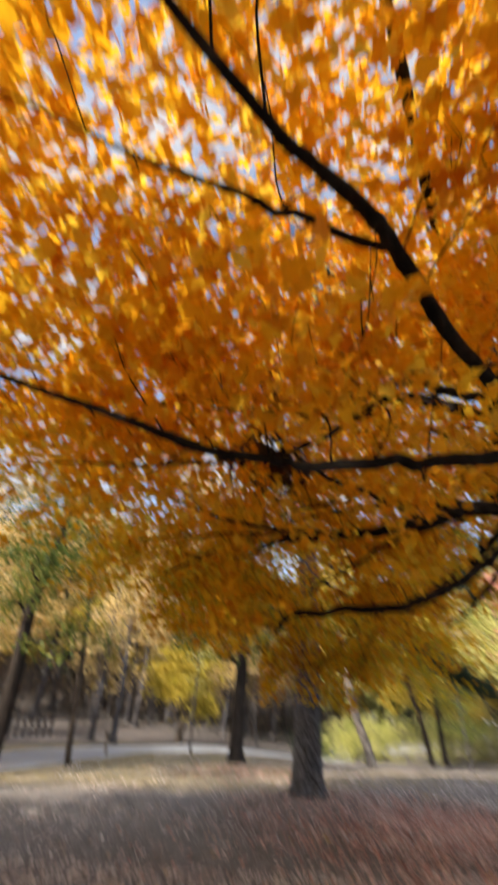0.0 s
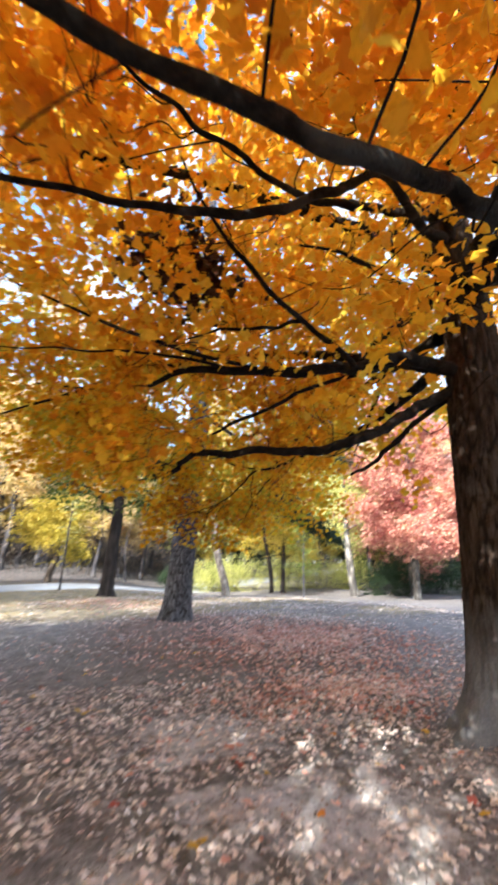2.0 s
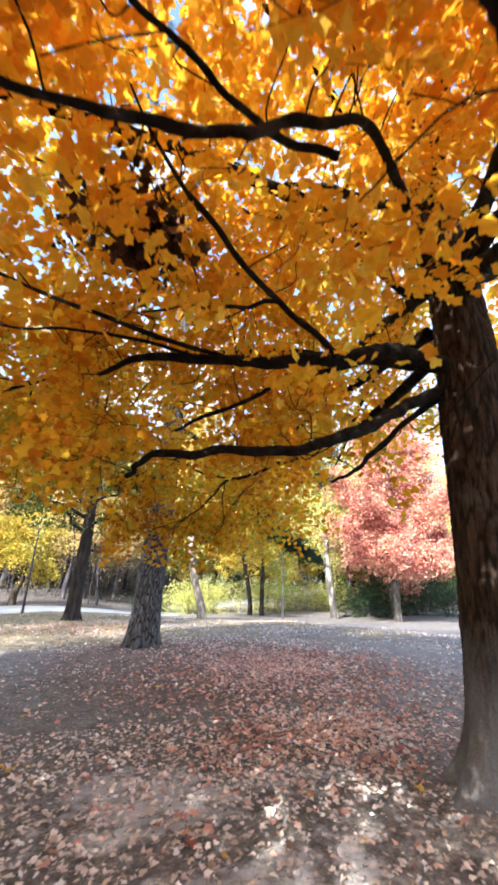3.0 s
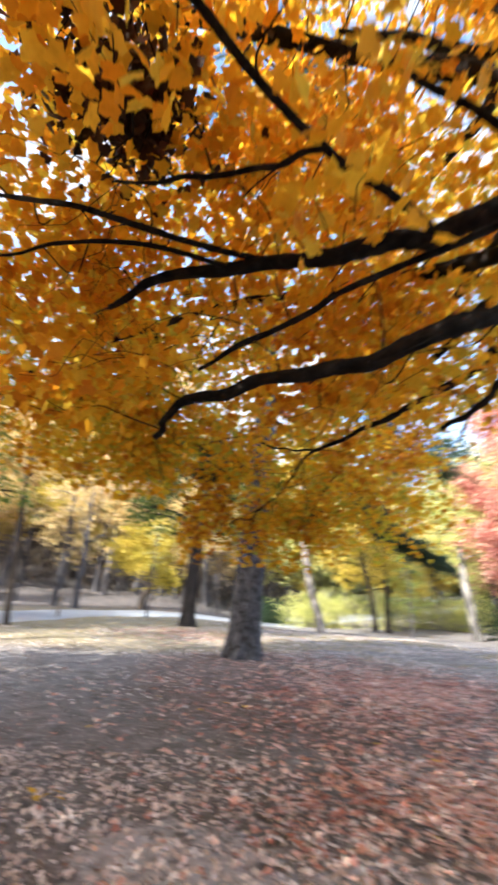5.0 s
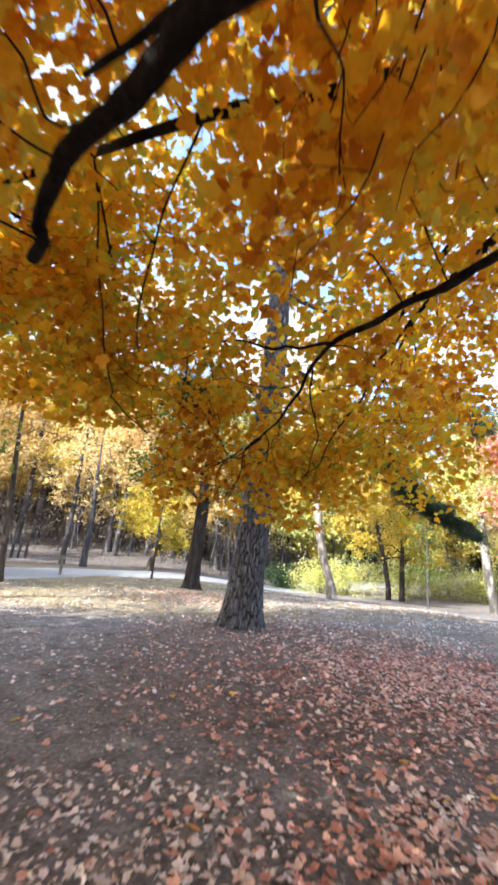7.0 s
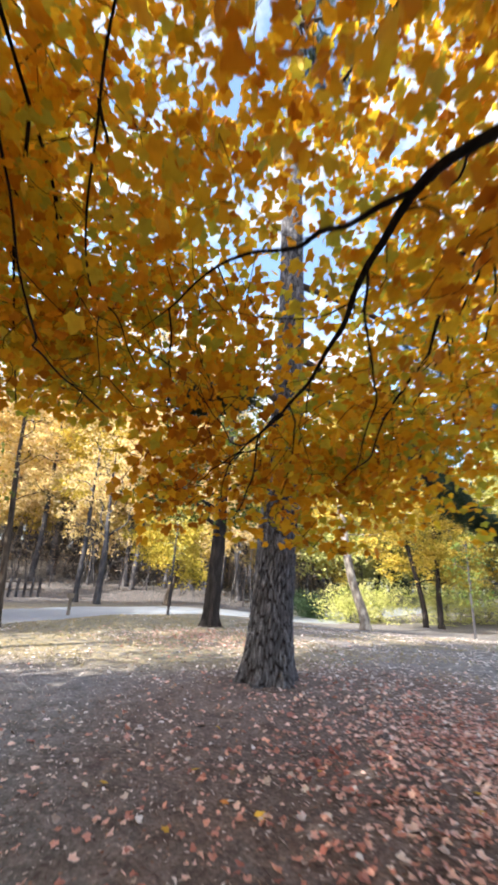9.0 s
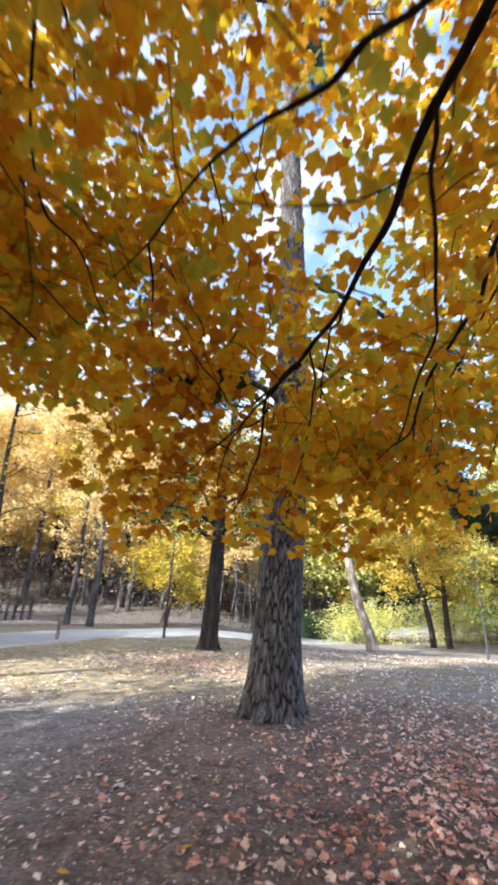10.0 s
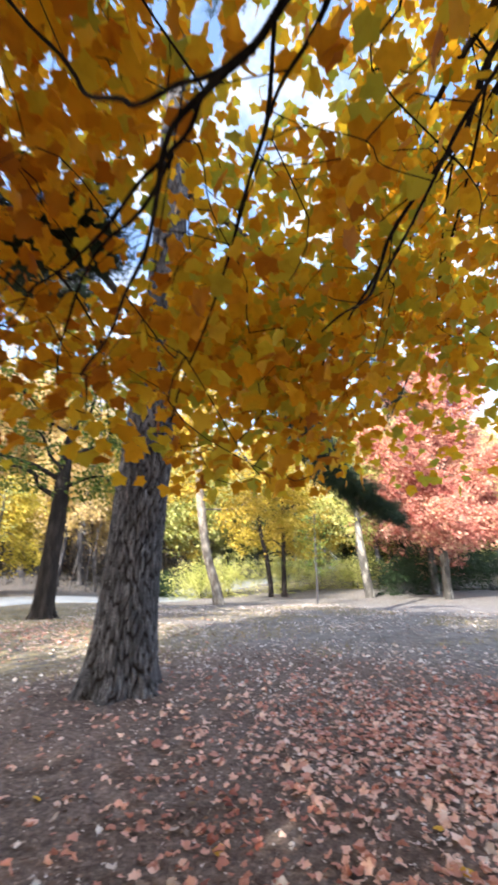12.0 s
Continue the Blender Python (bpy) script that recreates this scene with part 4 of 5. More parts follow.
def pine_bough(rng, thing, row, clumps, spread, o, start=0.38):
    row = np.array(row)
    p = smooth_path(row, 8 * len(row))
    v, f, c = tube(p[:, :3] - o, p[:, 3], 8, 0.06, rng)
    pile = Pile()
    pile.add(v, f)
    pile.f.append(c)
    bough = pile.make("bough", mat_bark_dark, thing, smooth=True)
    nd = Pile()
    count = max(6, clumps // 5)
    for j in range(count):
        k = min(int(len(p) * (start + (0.98 - start) * (j + rng.uniform(0, 0.8)) / count)), len(p) - 2)
        way = p[k + 1, :3] - p[k, :3]
        way /= np.linalg.norm(way) + 1e-9
        side = np.cross(way, (0, 0, 1)) * (-1 if j % 2 else 1)
        e = p[k, :3] + (way * rng.uniform(0.5, 1.0) + side * rng.uniform(0.2, 0.9) + np.array((0, 0, rng.normal(-0.05, 0.16)))) * spread * rng.uniform(1.0, 2.4)
        w = wander(rng, p[k, :3], e, 7, 0.06)
        nd.add_tube(w - o, np.linspace(0.014, 0.005, 7), 3)
        for q in w[2:]:
            nd.add(*needle_clump(rng, q - o, 56, 0.19, e - p[k, :3]))
    nd.make("needles", mat_needle, bough, kind="stuff")


def build_pine():
    rng = np.random.default_rng(21)
    x, y = 1.93, 13.52
    thing = place_thing("pine_tree", x, y, "tall old pine with thick plated grey bark", "tree")
    o = np.array(thing.location)
    trunk_mesh("trunk", [(-0.07, 0, -0.2, 0.47), (-0.03, 0, 0.3, 0.415), (0.02, 0, 1.2, 0.362), (0.09, 0, 2.3, 0.35), (0.2, 0, 4.0, 0.32), (0.3, 0.1, 7.0, 0.28), (0.3, 0.2, 13, 0.22), (0.4, 0.3, 24, 0.06)],
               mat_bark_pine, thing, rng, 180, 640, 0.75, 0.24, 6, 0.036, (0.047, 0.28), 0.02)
    pine_bough(rng, thing, [(2.1, 13.5, 4.9, 0.07), (1.5, 13.3, 5.2, 0.05), (0.8, 13.2, 5.0, 0.035), (0.2, 13.0, 5.0, 0.02)], 150, 0.34, o)
    pine_bough(rng, thing, [(1.95, 13.3, 4.7, 0.06), (1.7, 12.4, 4.35, 0.045), (1.35, 11.2, 3.95, 0.034), (1.02, 10.3, 3.55, 0.018)], 230, 0.24, o, 0.74)
    pine_bough(rng, thing, [(2.2, 13.6, 6.2, 0.08), (4.0, 14.6, 5.6, 0.06), (5.8, 15.7, 4.4, 0.045), (7.2, 16.4, 3.4, 0.03), (8.8, 16.8, 2.7, 0.015)], 520, 0.36, o)
    pine_bough(rng, thing, [(2.2, 13.6, 8.0, 0.08), (4.5, 14.6, 7.8, 0.06), (7.2, 16.0, 6.9, 0.04), (9.3, 16.6, 5.9, 0.02)], 300, 0.42, o)
    pine_bough(rng, thing, [(2.2, 13.6, 5.6, 0.07), (4.6, 14.8, 4.6, 0.05), (6.4, 15.9, 3.6, 0.035), (7.6, 16.6, 3.2, 0.015)], 260, 0.36, o)
    for k in range(16):
        a, h = rng.uniform(0, 6.28), rng.uniform(16.5, 23.0)
        r = rng.uniform(2.6, 4.6) * (1.35 - h / 26)
        e = np.array((x + 0.3 + r * math.cos(a), y + 0.2 + r * math.sin(a), h + rng.uniform(-0.8, 0.3)))
        s = np.array((x + 0.3, y + 0.2, h))
        pine_bough(rng, thing, [(*s, 0.06), (*(s * 0.5 + e * 0.5 + np.array((0, 0, 0.25))), 0.04), (*e, 0.015)], 56, 0.5, o)


build_pine()


# ---------------------------------------------------------------- other trees
def broad_tree(name, x, y, path, bark, leafmat, label, limbs, leaves, leaf_size, seed, spread=0.6, group="", flare=0.35, sides=24, crown_label="", category="tree", template="kite"):
    """Trunk rows and limb ends are relative to the foot; the crown is sprays of leaves round the limbs."""
    rng = np.random.default_rng(seed)
    thing = place_thing(name, x, y, label, category, group)
    trunk_mesh("trunk", path, bark, thing, rng, sides, 60, flare, 0.3, 5, 0.012, None, 0.05)
    p = smooth_path(path, 60)
    pts = []
    for h, (ex, ey, ez), r in limbs:
        k = int(np.argmin(np.abs(p[:, 2] - h)))
        w = wander(rng, p[k, :3], (ex, ey, ez), 14, 0.06, -0.25)
        pile = Pile()
        pile.add_tube(w, np.linspace(r, 0.012, 14), 7, 0.05, rng)
        for a in (5, 8, 11):
            e = w[a] + rng.normal(0, 1, 3) * np.array((0.9, 0.9, 0.5)) * spread * 1.3
            w2 = wander(rng, w[a], e, 7, 0.08)
            pile.add_tube(w2, np.linspace(r * 0.4, 0.008, 7), 5)
            pts += list(w2[2:])
        pts += list(w[5:])
        pile.make("limb", bark, thing, smooth=True)
    if leaves:
        pts = np.array(pts)
        q = pts[rng.integers(0, len(pts), leaves // 14)]
        q = q + rng.normal(0, 1, q.shape) * spread
        n = len(q) * 14
        base = np.repeat(q, 14, 0) + rng.normal(0, 1, (n, 3)) * np.array((0.34, 0.34, 0.16)) * (0.5 + spread * 0.5)
        base[:, 2] = np.maximum(base[:, 2], 0.3)
        rot = frames_from(rng.normal(0, 0.7, (n, 3)) + np.array((0, 0, -0.4)), rng.normal(0, 0.6, (n, 3)) + np.array((0, 0, 1)))
        tv, tf = (KITE_V, KITE_F) if template == "kite" else (LEAF_V, LEAF_F)
        v, f = scatter(tv, tf, base, rot, rng.uniform(0.7, 1.3, n) * leaf_size)
        mesh_object("crown", v, f, leafmat, thing, kind="stuff", label=crown_label)
    return thing


def ring(rng, count, z0, z1, reach, height_gain=0.3, cx=0.0, cy=0.0, r=0.06):
    """Limb ends spread round a trunk."""
    out = []
    for k in range(count):
        a = 2.4 * k + rng.uniform(-0.4, 0.4)
        h = z0 + (z1 - z0) * k / max(1, count - 1)
        d = reach * rng.uniform(0.65, 1.1) * (1.1 - 0.55 * k / count)
        out.append((h, (cx + d * math.cos(a), cy + d * math.sin(a), h + height_gain * d + rng.uniform(-0.3, 0.5)), r))
    return out


def build_trees():
    R = np.random.default_rng(77)
    # dark tree with flared roots beyond the pine
    broad_tree("oak_tree", 0.12, 23.6, [(0, 0, -0.2, 0.36), (0.02, 0, 0.6, 0.32), (0.08, 0, 2.0, 0.28), (0.15, 0, 3.6, 0.26), (0.2, 0, 5.2, 0.2), (0.4, 0.3, 7.5, 0.12), (0.5, 0.4, 10, 0.05)],
               mat_bark_oak, mat_green, "dark-barked tree with flared roots and green-yellow leaves", [
                   (3.9, (-2.2, -0.6, 4.9), 0.1), (4.4, (-3.6, 0.4, 5.6), 0.09), (4.2, (1.8, -0.4, 4.5), 0.08), (5.0, (-1.6, 0.8, 6.8), 0.08), (5.4, (2.2, 0.6, 6.6), 0.08),
                   (6.2, (-2.6, -0.8, 7.8), 0.07), (6.8, (2.0, -0.9, 8.4), 0.06), (7.6, (-0.8, 1.2, 9.6), 0.05), (8.2, (0.9, -0.6, 10.4), 0.04)], 5600, 0.16, 31, 0.42, flare=1.1, sides=32)
    # pale sunlit leaning trunk
    broad_tree("sycamore_tree", 8.5, 32.4, [(0.1, 0, -0.3, 0.34), (0, 0, 0.8, 0.29), (-0.65, 0, 3.0, 0.27), (-1.1, 0, 6.5, 0.24), (-1.3, 0, 10, 0.16), (-1.2, 0.3, 14, 0.06)],
               mat_bark_pale, mat_yellow, "leaning pale-barked tree in sunlight with thin yellow leaves", ring(R, 11, 5.5, 14, 3.6), 15000, 0.2, 32, 0.6)
    # pair of slim dark trunks
    for x, y, lean, s in ((16.2, 42.4, -0.9, 33), (17.2, 41.8, 0.15, 34)):
        broad_tree("slim_tree", x, y, [(0, 0, -0.3, 0.26), (0, 0, 1.0, 0.22), (lean * 0.3, 0, 3.0, 0.2), (lean, 0, 6.0, 0.16), (lean * 1.6, 0, 11, 0.1), (lean * 2, 0, 16, 0.04)],
                   mat_bark_oak, mat_sunny if lean > 0 else mat_yellow, "slim dark tree with yellow autumn leaves", ring(R, 13, 3.2, 13, 3.6), 12500, 0.18, s, 0.5, group="slim pair of trees")
    # trunk before the red maple, its sun flecks painted as pale patches
    broad_tree("birch_tree", 22.3, 36.8, [(0, 0, -0.3, 0.42), (-0.1, 0, 0.8, 0.36), (-0.4, 0, 3.0, 0.32), (-0.6, 0, 6.0, 0.26), (-0.6, 0, 14, 0.1)],
               mat_bark_sunflecked, mat_lime, "tree with sun flecks coloured into its patchy grey bark and light leaves", ring(R, 10, 6, 13, 3.4), 13000, 0.2, 35, 0.6)
    # red maple with two trunks
    broad_tree("red_maple_tree", 25.2, 31.8, [(0, 0, -0.3, 0.34), (0, 0, 1.0, 0.3), (0.1, 0, 3.0, 0.27), (0.2, 0, 8, 0.22), (0.2, 0, 18, 0.07)],
               mat_bark_sunflecked, mat_pink, "red maple with salmon-pink sunlit autumn leaves", [
                   (3.6, (-4.6, -1.5, 5.4), 0.09), (3.8, (4.7, -1.0, 5.4), 0.09), (4.0, (-2.6, -3.8, 5.6), 0.08), (3.9, (1.6, -4.2, 5.4), 0.08), (4.6, (-5.6, 0.8, 7.6), 0.09), (4.8, (6.2, 0.6, 7.8), 0.09),
                   (5.8, (-4.2, -2.8, 9.4), 0.08), (6.0, (4.4, -3.0, 9.8), 0.08), (6.6, (-5.2, 1.0, 12.0), 0.07), (7.2, (5.4, 0.6, 12.8), 0.07), (8.2, (-3.0, -2.4, 14.4), 0.06), (9.0, (3.8, -2.0, 15.4), 0.06),
                   (10.2, (-2.6, 0.8, 17.4), 0.05), (11.0, (2.8, 0.6, 18.6), 0.05), (12.5, (0.4, -0.6, 20.5), 0.05)],
               76000, 0.21, 36, 0.55)
    broad_tree("red_maple_tree", 29.6, 37.6, [(0, 0, -0.3, 0.36), (0, 0, 1.0, 0.32), (0, 0, 4.0, 0.27), (0, 0, 9, 0.16), (0, 0, 13, 0.06)],
               mat_bark_sunflecked, mat_pink, "red maple with salmon-pink sunlit autumn leaves", ring(R, 11, 3.5, 13, 5.4), 30000, 0.19, 37, 0.9)
    # thin pole-like tree by the road
    broad_tree("young_tree", -6.0, 19.9, [(-0.1, 0, -0.2, 0.13), (-0.2, 0, 0.8, 0.105), (-0.4, 0, 3.0, 0.09), (-0.7, 0, 6.0, 0.065), (-0.8, 0, 9, 0.03)],
               mat_bark_dark, mat_gold, "thin straight young tree with few leaves", ring(R, 12, 3.8, 8.8, 0.9, 0.5, r=0.018), 500, 0.11, 38, 0.3)
    # leaning dark trunk with green leaves
    broad_tree("elm_tree", -6.35, 14.1, [(0, 0, -0.2, 0.26), (0.02, 0, 0.8, 0.22), (0.05, 0, 2.2, 0.2), (-0.1, 0, 4.4, 0.17), (0.2, 0, 7.0, 0.1), (0.3, 0, 9, 0.05)],
               mat_bark_oak, mat_green, "dark-barked tree with green leaves beside the road", ring(R, 11, 3.4, 8.6, 2.0, 0.2), 6500, 0.13, 39, 0.4)
    # small yellow tree far by the woods
    broad_tree("small_yellow_tree", -3.9, 36.2, [(0, 0, -0.2, 0.26), (0.1, 0, 0.8, 0.22), (0.4, 0, 2.0, 0.18), (0.3, 0, 5.0, 0.06)],
               mat_bark_dark, mat_sunny, "small tree with bright yellow-green leaves", ring(R, 11, 1.9, 5.6, 2.6, 0.35), 15000, 0.17, 40, 0.45)
    # tall golden crowns beyond the road
    for k, (x, y, h) in enumerate(((-24.5, 43.5, 18), (-18.6, 46.5, 20), (-13.8, 48.5, 19), (-9.2, 47.0, 18), (-4.2, 50.0, 19), (1.0, 52.0, 17))):
        broad_tree("golden_tree", x, y, [(0, 0, -0.3, 0.34), (0, 0, 1.0, 0.28), (0.2, 0, 5, 0.24), (0, 0.1, h * 0.7, 0.14), (0, 0, h, 0.04)], mat_bark_far, mat_gold if k % 3 != 2 else mat_sunny,
                   "tall tree with a broad golden crown beyond the road", ring(R, 15, 6.2, h * 0.95, 4.8, 0.12), 17000, 0.24, 450 + k, 0.75, group="golden trees beyond the road", sides=14)
    # two trunks beyond the road, one forked
    broad_tree("roadside_tree", -9.6, 34.7, [(0, 0, -0.2, 0.2), (0, 0, 1.0, 0.17), (0.1, 0, 4.0, 0.14), (0, 0, 8.0, 0.08), (0.1, 0, 11, 0.03)],
               mat_bark_far, mat_gold, "slim dark tree with thin golden leaves beyond the road", ring(R, 8, 3.4, 10, 2.2, 0.35), 1500, 0.2, 43, 0.6)
    broad_tree("forked_tree", -8.0, 34.2, [(0, 0, -0.2, 0.26), (0, 0, 1.0, 0.22), (0.05, 0, 3.2, 0.19), (-0.1, 0, 6.0, 0.11), (-0.2, 0, 10, 0.03)],
               mat_bark_far, mat_gold, "forked grey tree with nearly bare limbs beyond the road", [(3.2, (1.6, 0.3, 6.6), 0.1), (3.4, (-0.9, 0.4, 5.2), 0.06), (4.5, (-1.4, -0.4, 7.4), 0.06), (5.5, (1.2, 0.5, 8.6), 0.05), (7.0, (-1.0, 0.2, 9.6), 0.04)], 500, 0.2, 44, 0.6)
    # thin sapling
    broad_tree("sapling", 13.5, 29.5, [(0, 0, -0.2, 0.06), (0.02, 0, 1.0, 0.05), (0.05, 0, 3.0, 0.035), (0.1, 0, 5.0, 0.015)],
               mat_bark_far, mat_green, "thin sapling with sparse green leaves", ring(R, 8, 1.4, 4.6, 1.0, 0.3, r=0.015), 900, 0.13, 41, 0.3)
    broad_tree("sapling", -2.3, 27.9, [(0, 0, -0.2, 0.06), (0.02, 0, 1.0, 0.05), (0.05, 0, 3.0, 0.04), (0.1, 0, 5.0, 0.02)],
               mat_bark_far, mat_lime, "thin pale sapling with few leaves", ring(R, 6, 2.6, 4.8, 0.8, 0.4, r=0.015), 300, 0.12, 42, 0.3)


build_trees()


def build_shade_trees():
    """Unseen tall trees added beside the way to shade the ground and the woods."""
    R = np.random.default_rng(400)
    for k, (x, y, h) in enumerate(((-9.5, 3.2, 19), (-13.5, -0.5, 20), (-10.5, -3.4, 9.5), (-6.5, -7.0, 9.5), (-0.5, -9.5, 9), (-20, 13.5, 12), (-13.5, 15.2, 13), (-19.5, 23.5, 14), (-26, 18, 15), (-31, 26, 17), (-37, 33, 18), (-44, 42, 18), (-28, 8, 15))):
        broad_tree("unseen_shade_tree", x, y, [(0, 0, -0.3, 0.34), (0, 0, 1.0, 0.28), (0.1, 0, 5, 0.22), (0, 0.1, h * 0.7, 0.12), (0, 0, h, 0.04)], mat_bark_dark, mat_gold,
                   "unseen tall tree added to cast shade, dark-barked with dense golden leaves", ring(R, 13, 3.6, h * 0.92, 4.6, 0.2), 7000 + 700 * max(0, h - 15), 0.3, 410 + k, 0.9, group="tall trees beside the way", sides=14)


build_shade_trees()
# one more unseen tree, added so that its high crown shades the oak
broad_tree("unseen_shade_tree", -18.6, 7.4, [(0, 0, -0.3, 0.4), (0, 0, 1.0, 0.34), (0.1, 0, 8, 0.27), (0, 0.1, 15, 0.16), (0, 0, 22, 0.05)], mat_bark_dark, mat_gold,
           "unseen very tall tree added to shade the oak, golden leaves high up", ring(np.random.default_rng(430), 12, 14.5, 21, 3.4, 0.15), 7000, 0.3, 431, 0.8, group="tall trees beside the way", sides=14)


# ---------------------------------------------------------------- woods in the distance
def build_woods():
    rng = np.random.default_rng(101)
    protos = []
    for k, (lm, lab) in enumerate(((mat_gold, "woodland tree with golden autumn leaves"), (mat_yellow, "woodland tree with yellow autumn leaves"), (mat_lime, "woodland tree with yellow-green leaves"),
                                   (mat_gold, "tall woodland tree with sparse golden leaves"), (mat_hedge, "dark evergreen woodland tree"), (mat_gold, "nearly bare woodland tree"))):
        h = (13, 12, 11, 17, 14, 14)[k]
        n = (9800, 9800, 9800, 7000, 12000, 900)[k]
        protos.append(broad_tree("woodland_tree", -300 + 20 * k, -300, [(0, 0, -0.4, 0.28), (0.05 * k, 0, 1.2, 0.23), (0.25 * k - 0.4, 0.1, 5, 0.18), (0.2 - 0.1 * k, 0.3, h * 0.7, 0.08), (0.1, 0.1, h, 0.03)],
                                 mat_bark_far, lm, lab, ring(rng, 7, (4.8, 4.4, 3.0, 5.4, 2.2, 4.6)[k], h * 0.95, (4.2, 4.0, 3.6, 4.0, 3.4, 3.4)[k], 0.25), n, 0.2, 200 + k, 0.8, group="woods", sides=10))
    spots = []
    while len(spots) < 290:
        y = 43 + 64 * rng.uniform(0, 1) ** 1.3
        x = rng.uniform(-0.95, 1.0) * (y + 6) * 0.95
        if min([99] + [math.hypot(x - a, y - b) for a, b in spots]) < 2.6:
            continue
        if road_gap(np.array([x]), np.array([y]))[0] < 4:
            continue
        if (y < 52 and 6 < x < 30) or (x < 4 and y < 45 - 0.1 * x):
            continue
        spots.append((x, y))
    for n, (x, y) in enumerate(spots):
        if x < 6:
            k = rng.choice([0, 0, 1, 3, 5, 5, 3])
        else:
            k = rng.choice([2, 1, 2, 4, 0, 4])
        s = rng.choice((0.6, 0.8, 1.0, 1.3, 1.6)) * rng.uniform(0.9, 1.1)
        src = protos[k]
        ob = copy_thing(src, Matrix.LocRotScale((x, y, float(ground_z(x, y))), Euler((0, 0, rng.uniform(0, 6.28))), Vector((s, s, s))))
    for p, (x, y) in zip(protos, ((-34, 62), (-27, 60), (34, 58), (-18, 58), (40, 50), (-11, 57))):
        p.location = (x, y, float(ground_z(x, y)))


build_woods()


def build_far_woods():
    """The belt of trees that closes the view behind the woods."""
    rng = np.random.default_rng(303)
    pile, trunks = Pile(), Pile()
    n = 700
    a = rng.uniform(-1.5, 1.5, n)
    r = rng.uniform(112, 150, n)
    x, y = r * np.sin(a), r * np.cos(a)
    z = ground_z(x, y)
    for k in range(n):
        h = rng.uniform(11, 17)
        trunks.add_tube([(x[k], y[k], z[k] - 0.5), (x[k] + rng.normal(0, 0.3), y[k], z[k] + h * 0.5), (x[k] + rng.normal(0, 0.5), y[k], z[k] + h)], (0.25, 0.17, 0.05), 5)
        m = 46
        p = rng.normal(0, 1, (m, 3)) * np.array((2.0, 2.0, h * 0.26)) + np.array((x[k], y[k], z[k] + h * rng.uniform(0.45, 0.75)))
        p[:, 2] = np.maximum(p[:, 2], z[k] + 0.3)
        rot = frames_from(rng.normal(0, 1, (m, 3)), rng.normal(0, 1, (m, 3)))
        pile.add(*scatter(KITE_V, KITE_F, p, rot, rng.uniform(0.9, 2.0, m)))
    belt = new("far_woods")
    tagged(belt, "distant belt of autumn woodland closing the view", "woods", kind="stuff")
    trunks.make("far_trunks", mat_bark_far, belt, kind="stuff")
    pile.make("far_crowns", mat_brown, belt, kind="stuff")
    # bushes and young growth between the trunks
    n = 2500
    y = 44 + 62 * rng.uniform(0, 1, n)
    x = rng.uniform(-1.0, 0.25, n) * (y + 4)
    ok = road_gap(x, y) > 4
    x, y = x[ok], y[ok]
    n, m = len(x), 60
    c = np.stack([x, y, ground_z(x, y) + rng.uniform(1.2, 6.5, n)], 1)
    p = np.repeat(c, m, 0) + rng.normal(0, 1, (n * m, 3)) * np.array((1.0, 1.0, 0.7))
    rot = frames_from(rng.normal(0, 1, p.shape), rng.normal(0, 1, p.shape))
    v, f = scatter(KITE_V, KITE_F, p, rot, rng.uniform(0.08, 0.2, len(p)))
    mesh_object("undergrowth", v, f, mat_brown, belt, kind="stuff")
    # low scrub whose dark colour stands in for shade between the trunks
    m = 24
    low = c[::3].copy()
    low[:, 2] = ground_z(low[:, 0], low[:, 1]) + rng.uniform(0.1, 0.7, len(low))
    p = np.repeat(low, m, 0) + rng.normal(0, 1, (len(low) * m, 3)) * np.array((1.1, 0.7, 0.25))
    rot = frames_from(rng.normal(0, 1, p.shape), rng.normal(0, 1, p.shape))
    v, f = scatter(KITE_V, KITE_F, p, rot, rng.uniform(0.1, 0.24, len(p)))
    mesh_object("shaded_low_scrub", v, f, mat_shaded_scrub, belt, kind="stuff")
    st = Pile()
    for q in c[::3]:
        g = float(ground_z(q[0], q[1]))
        st.add_tube([(q[0] + rng.normal(0, 0.4), q[1], g - 0.2), (q[0] + rng.normal(0, 0.2), q[1], 0.5 * (g + q[2])), tuple(q + np.array((0, 0, 0.8)))], (0.06, 0.045, 0.02), 4)
    st.make("saplings_mass", mat_bark_far, belt, kind="stuff")


build_far_woods()


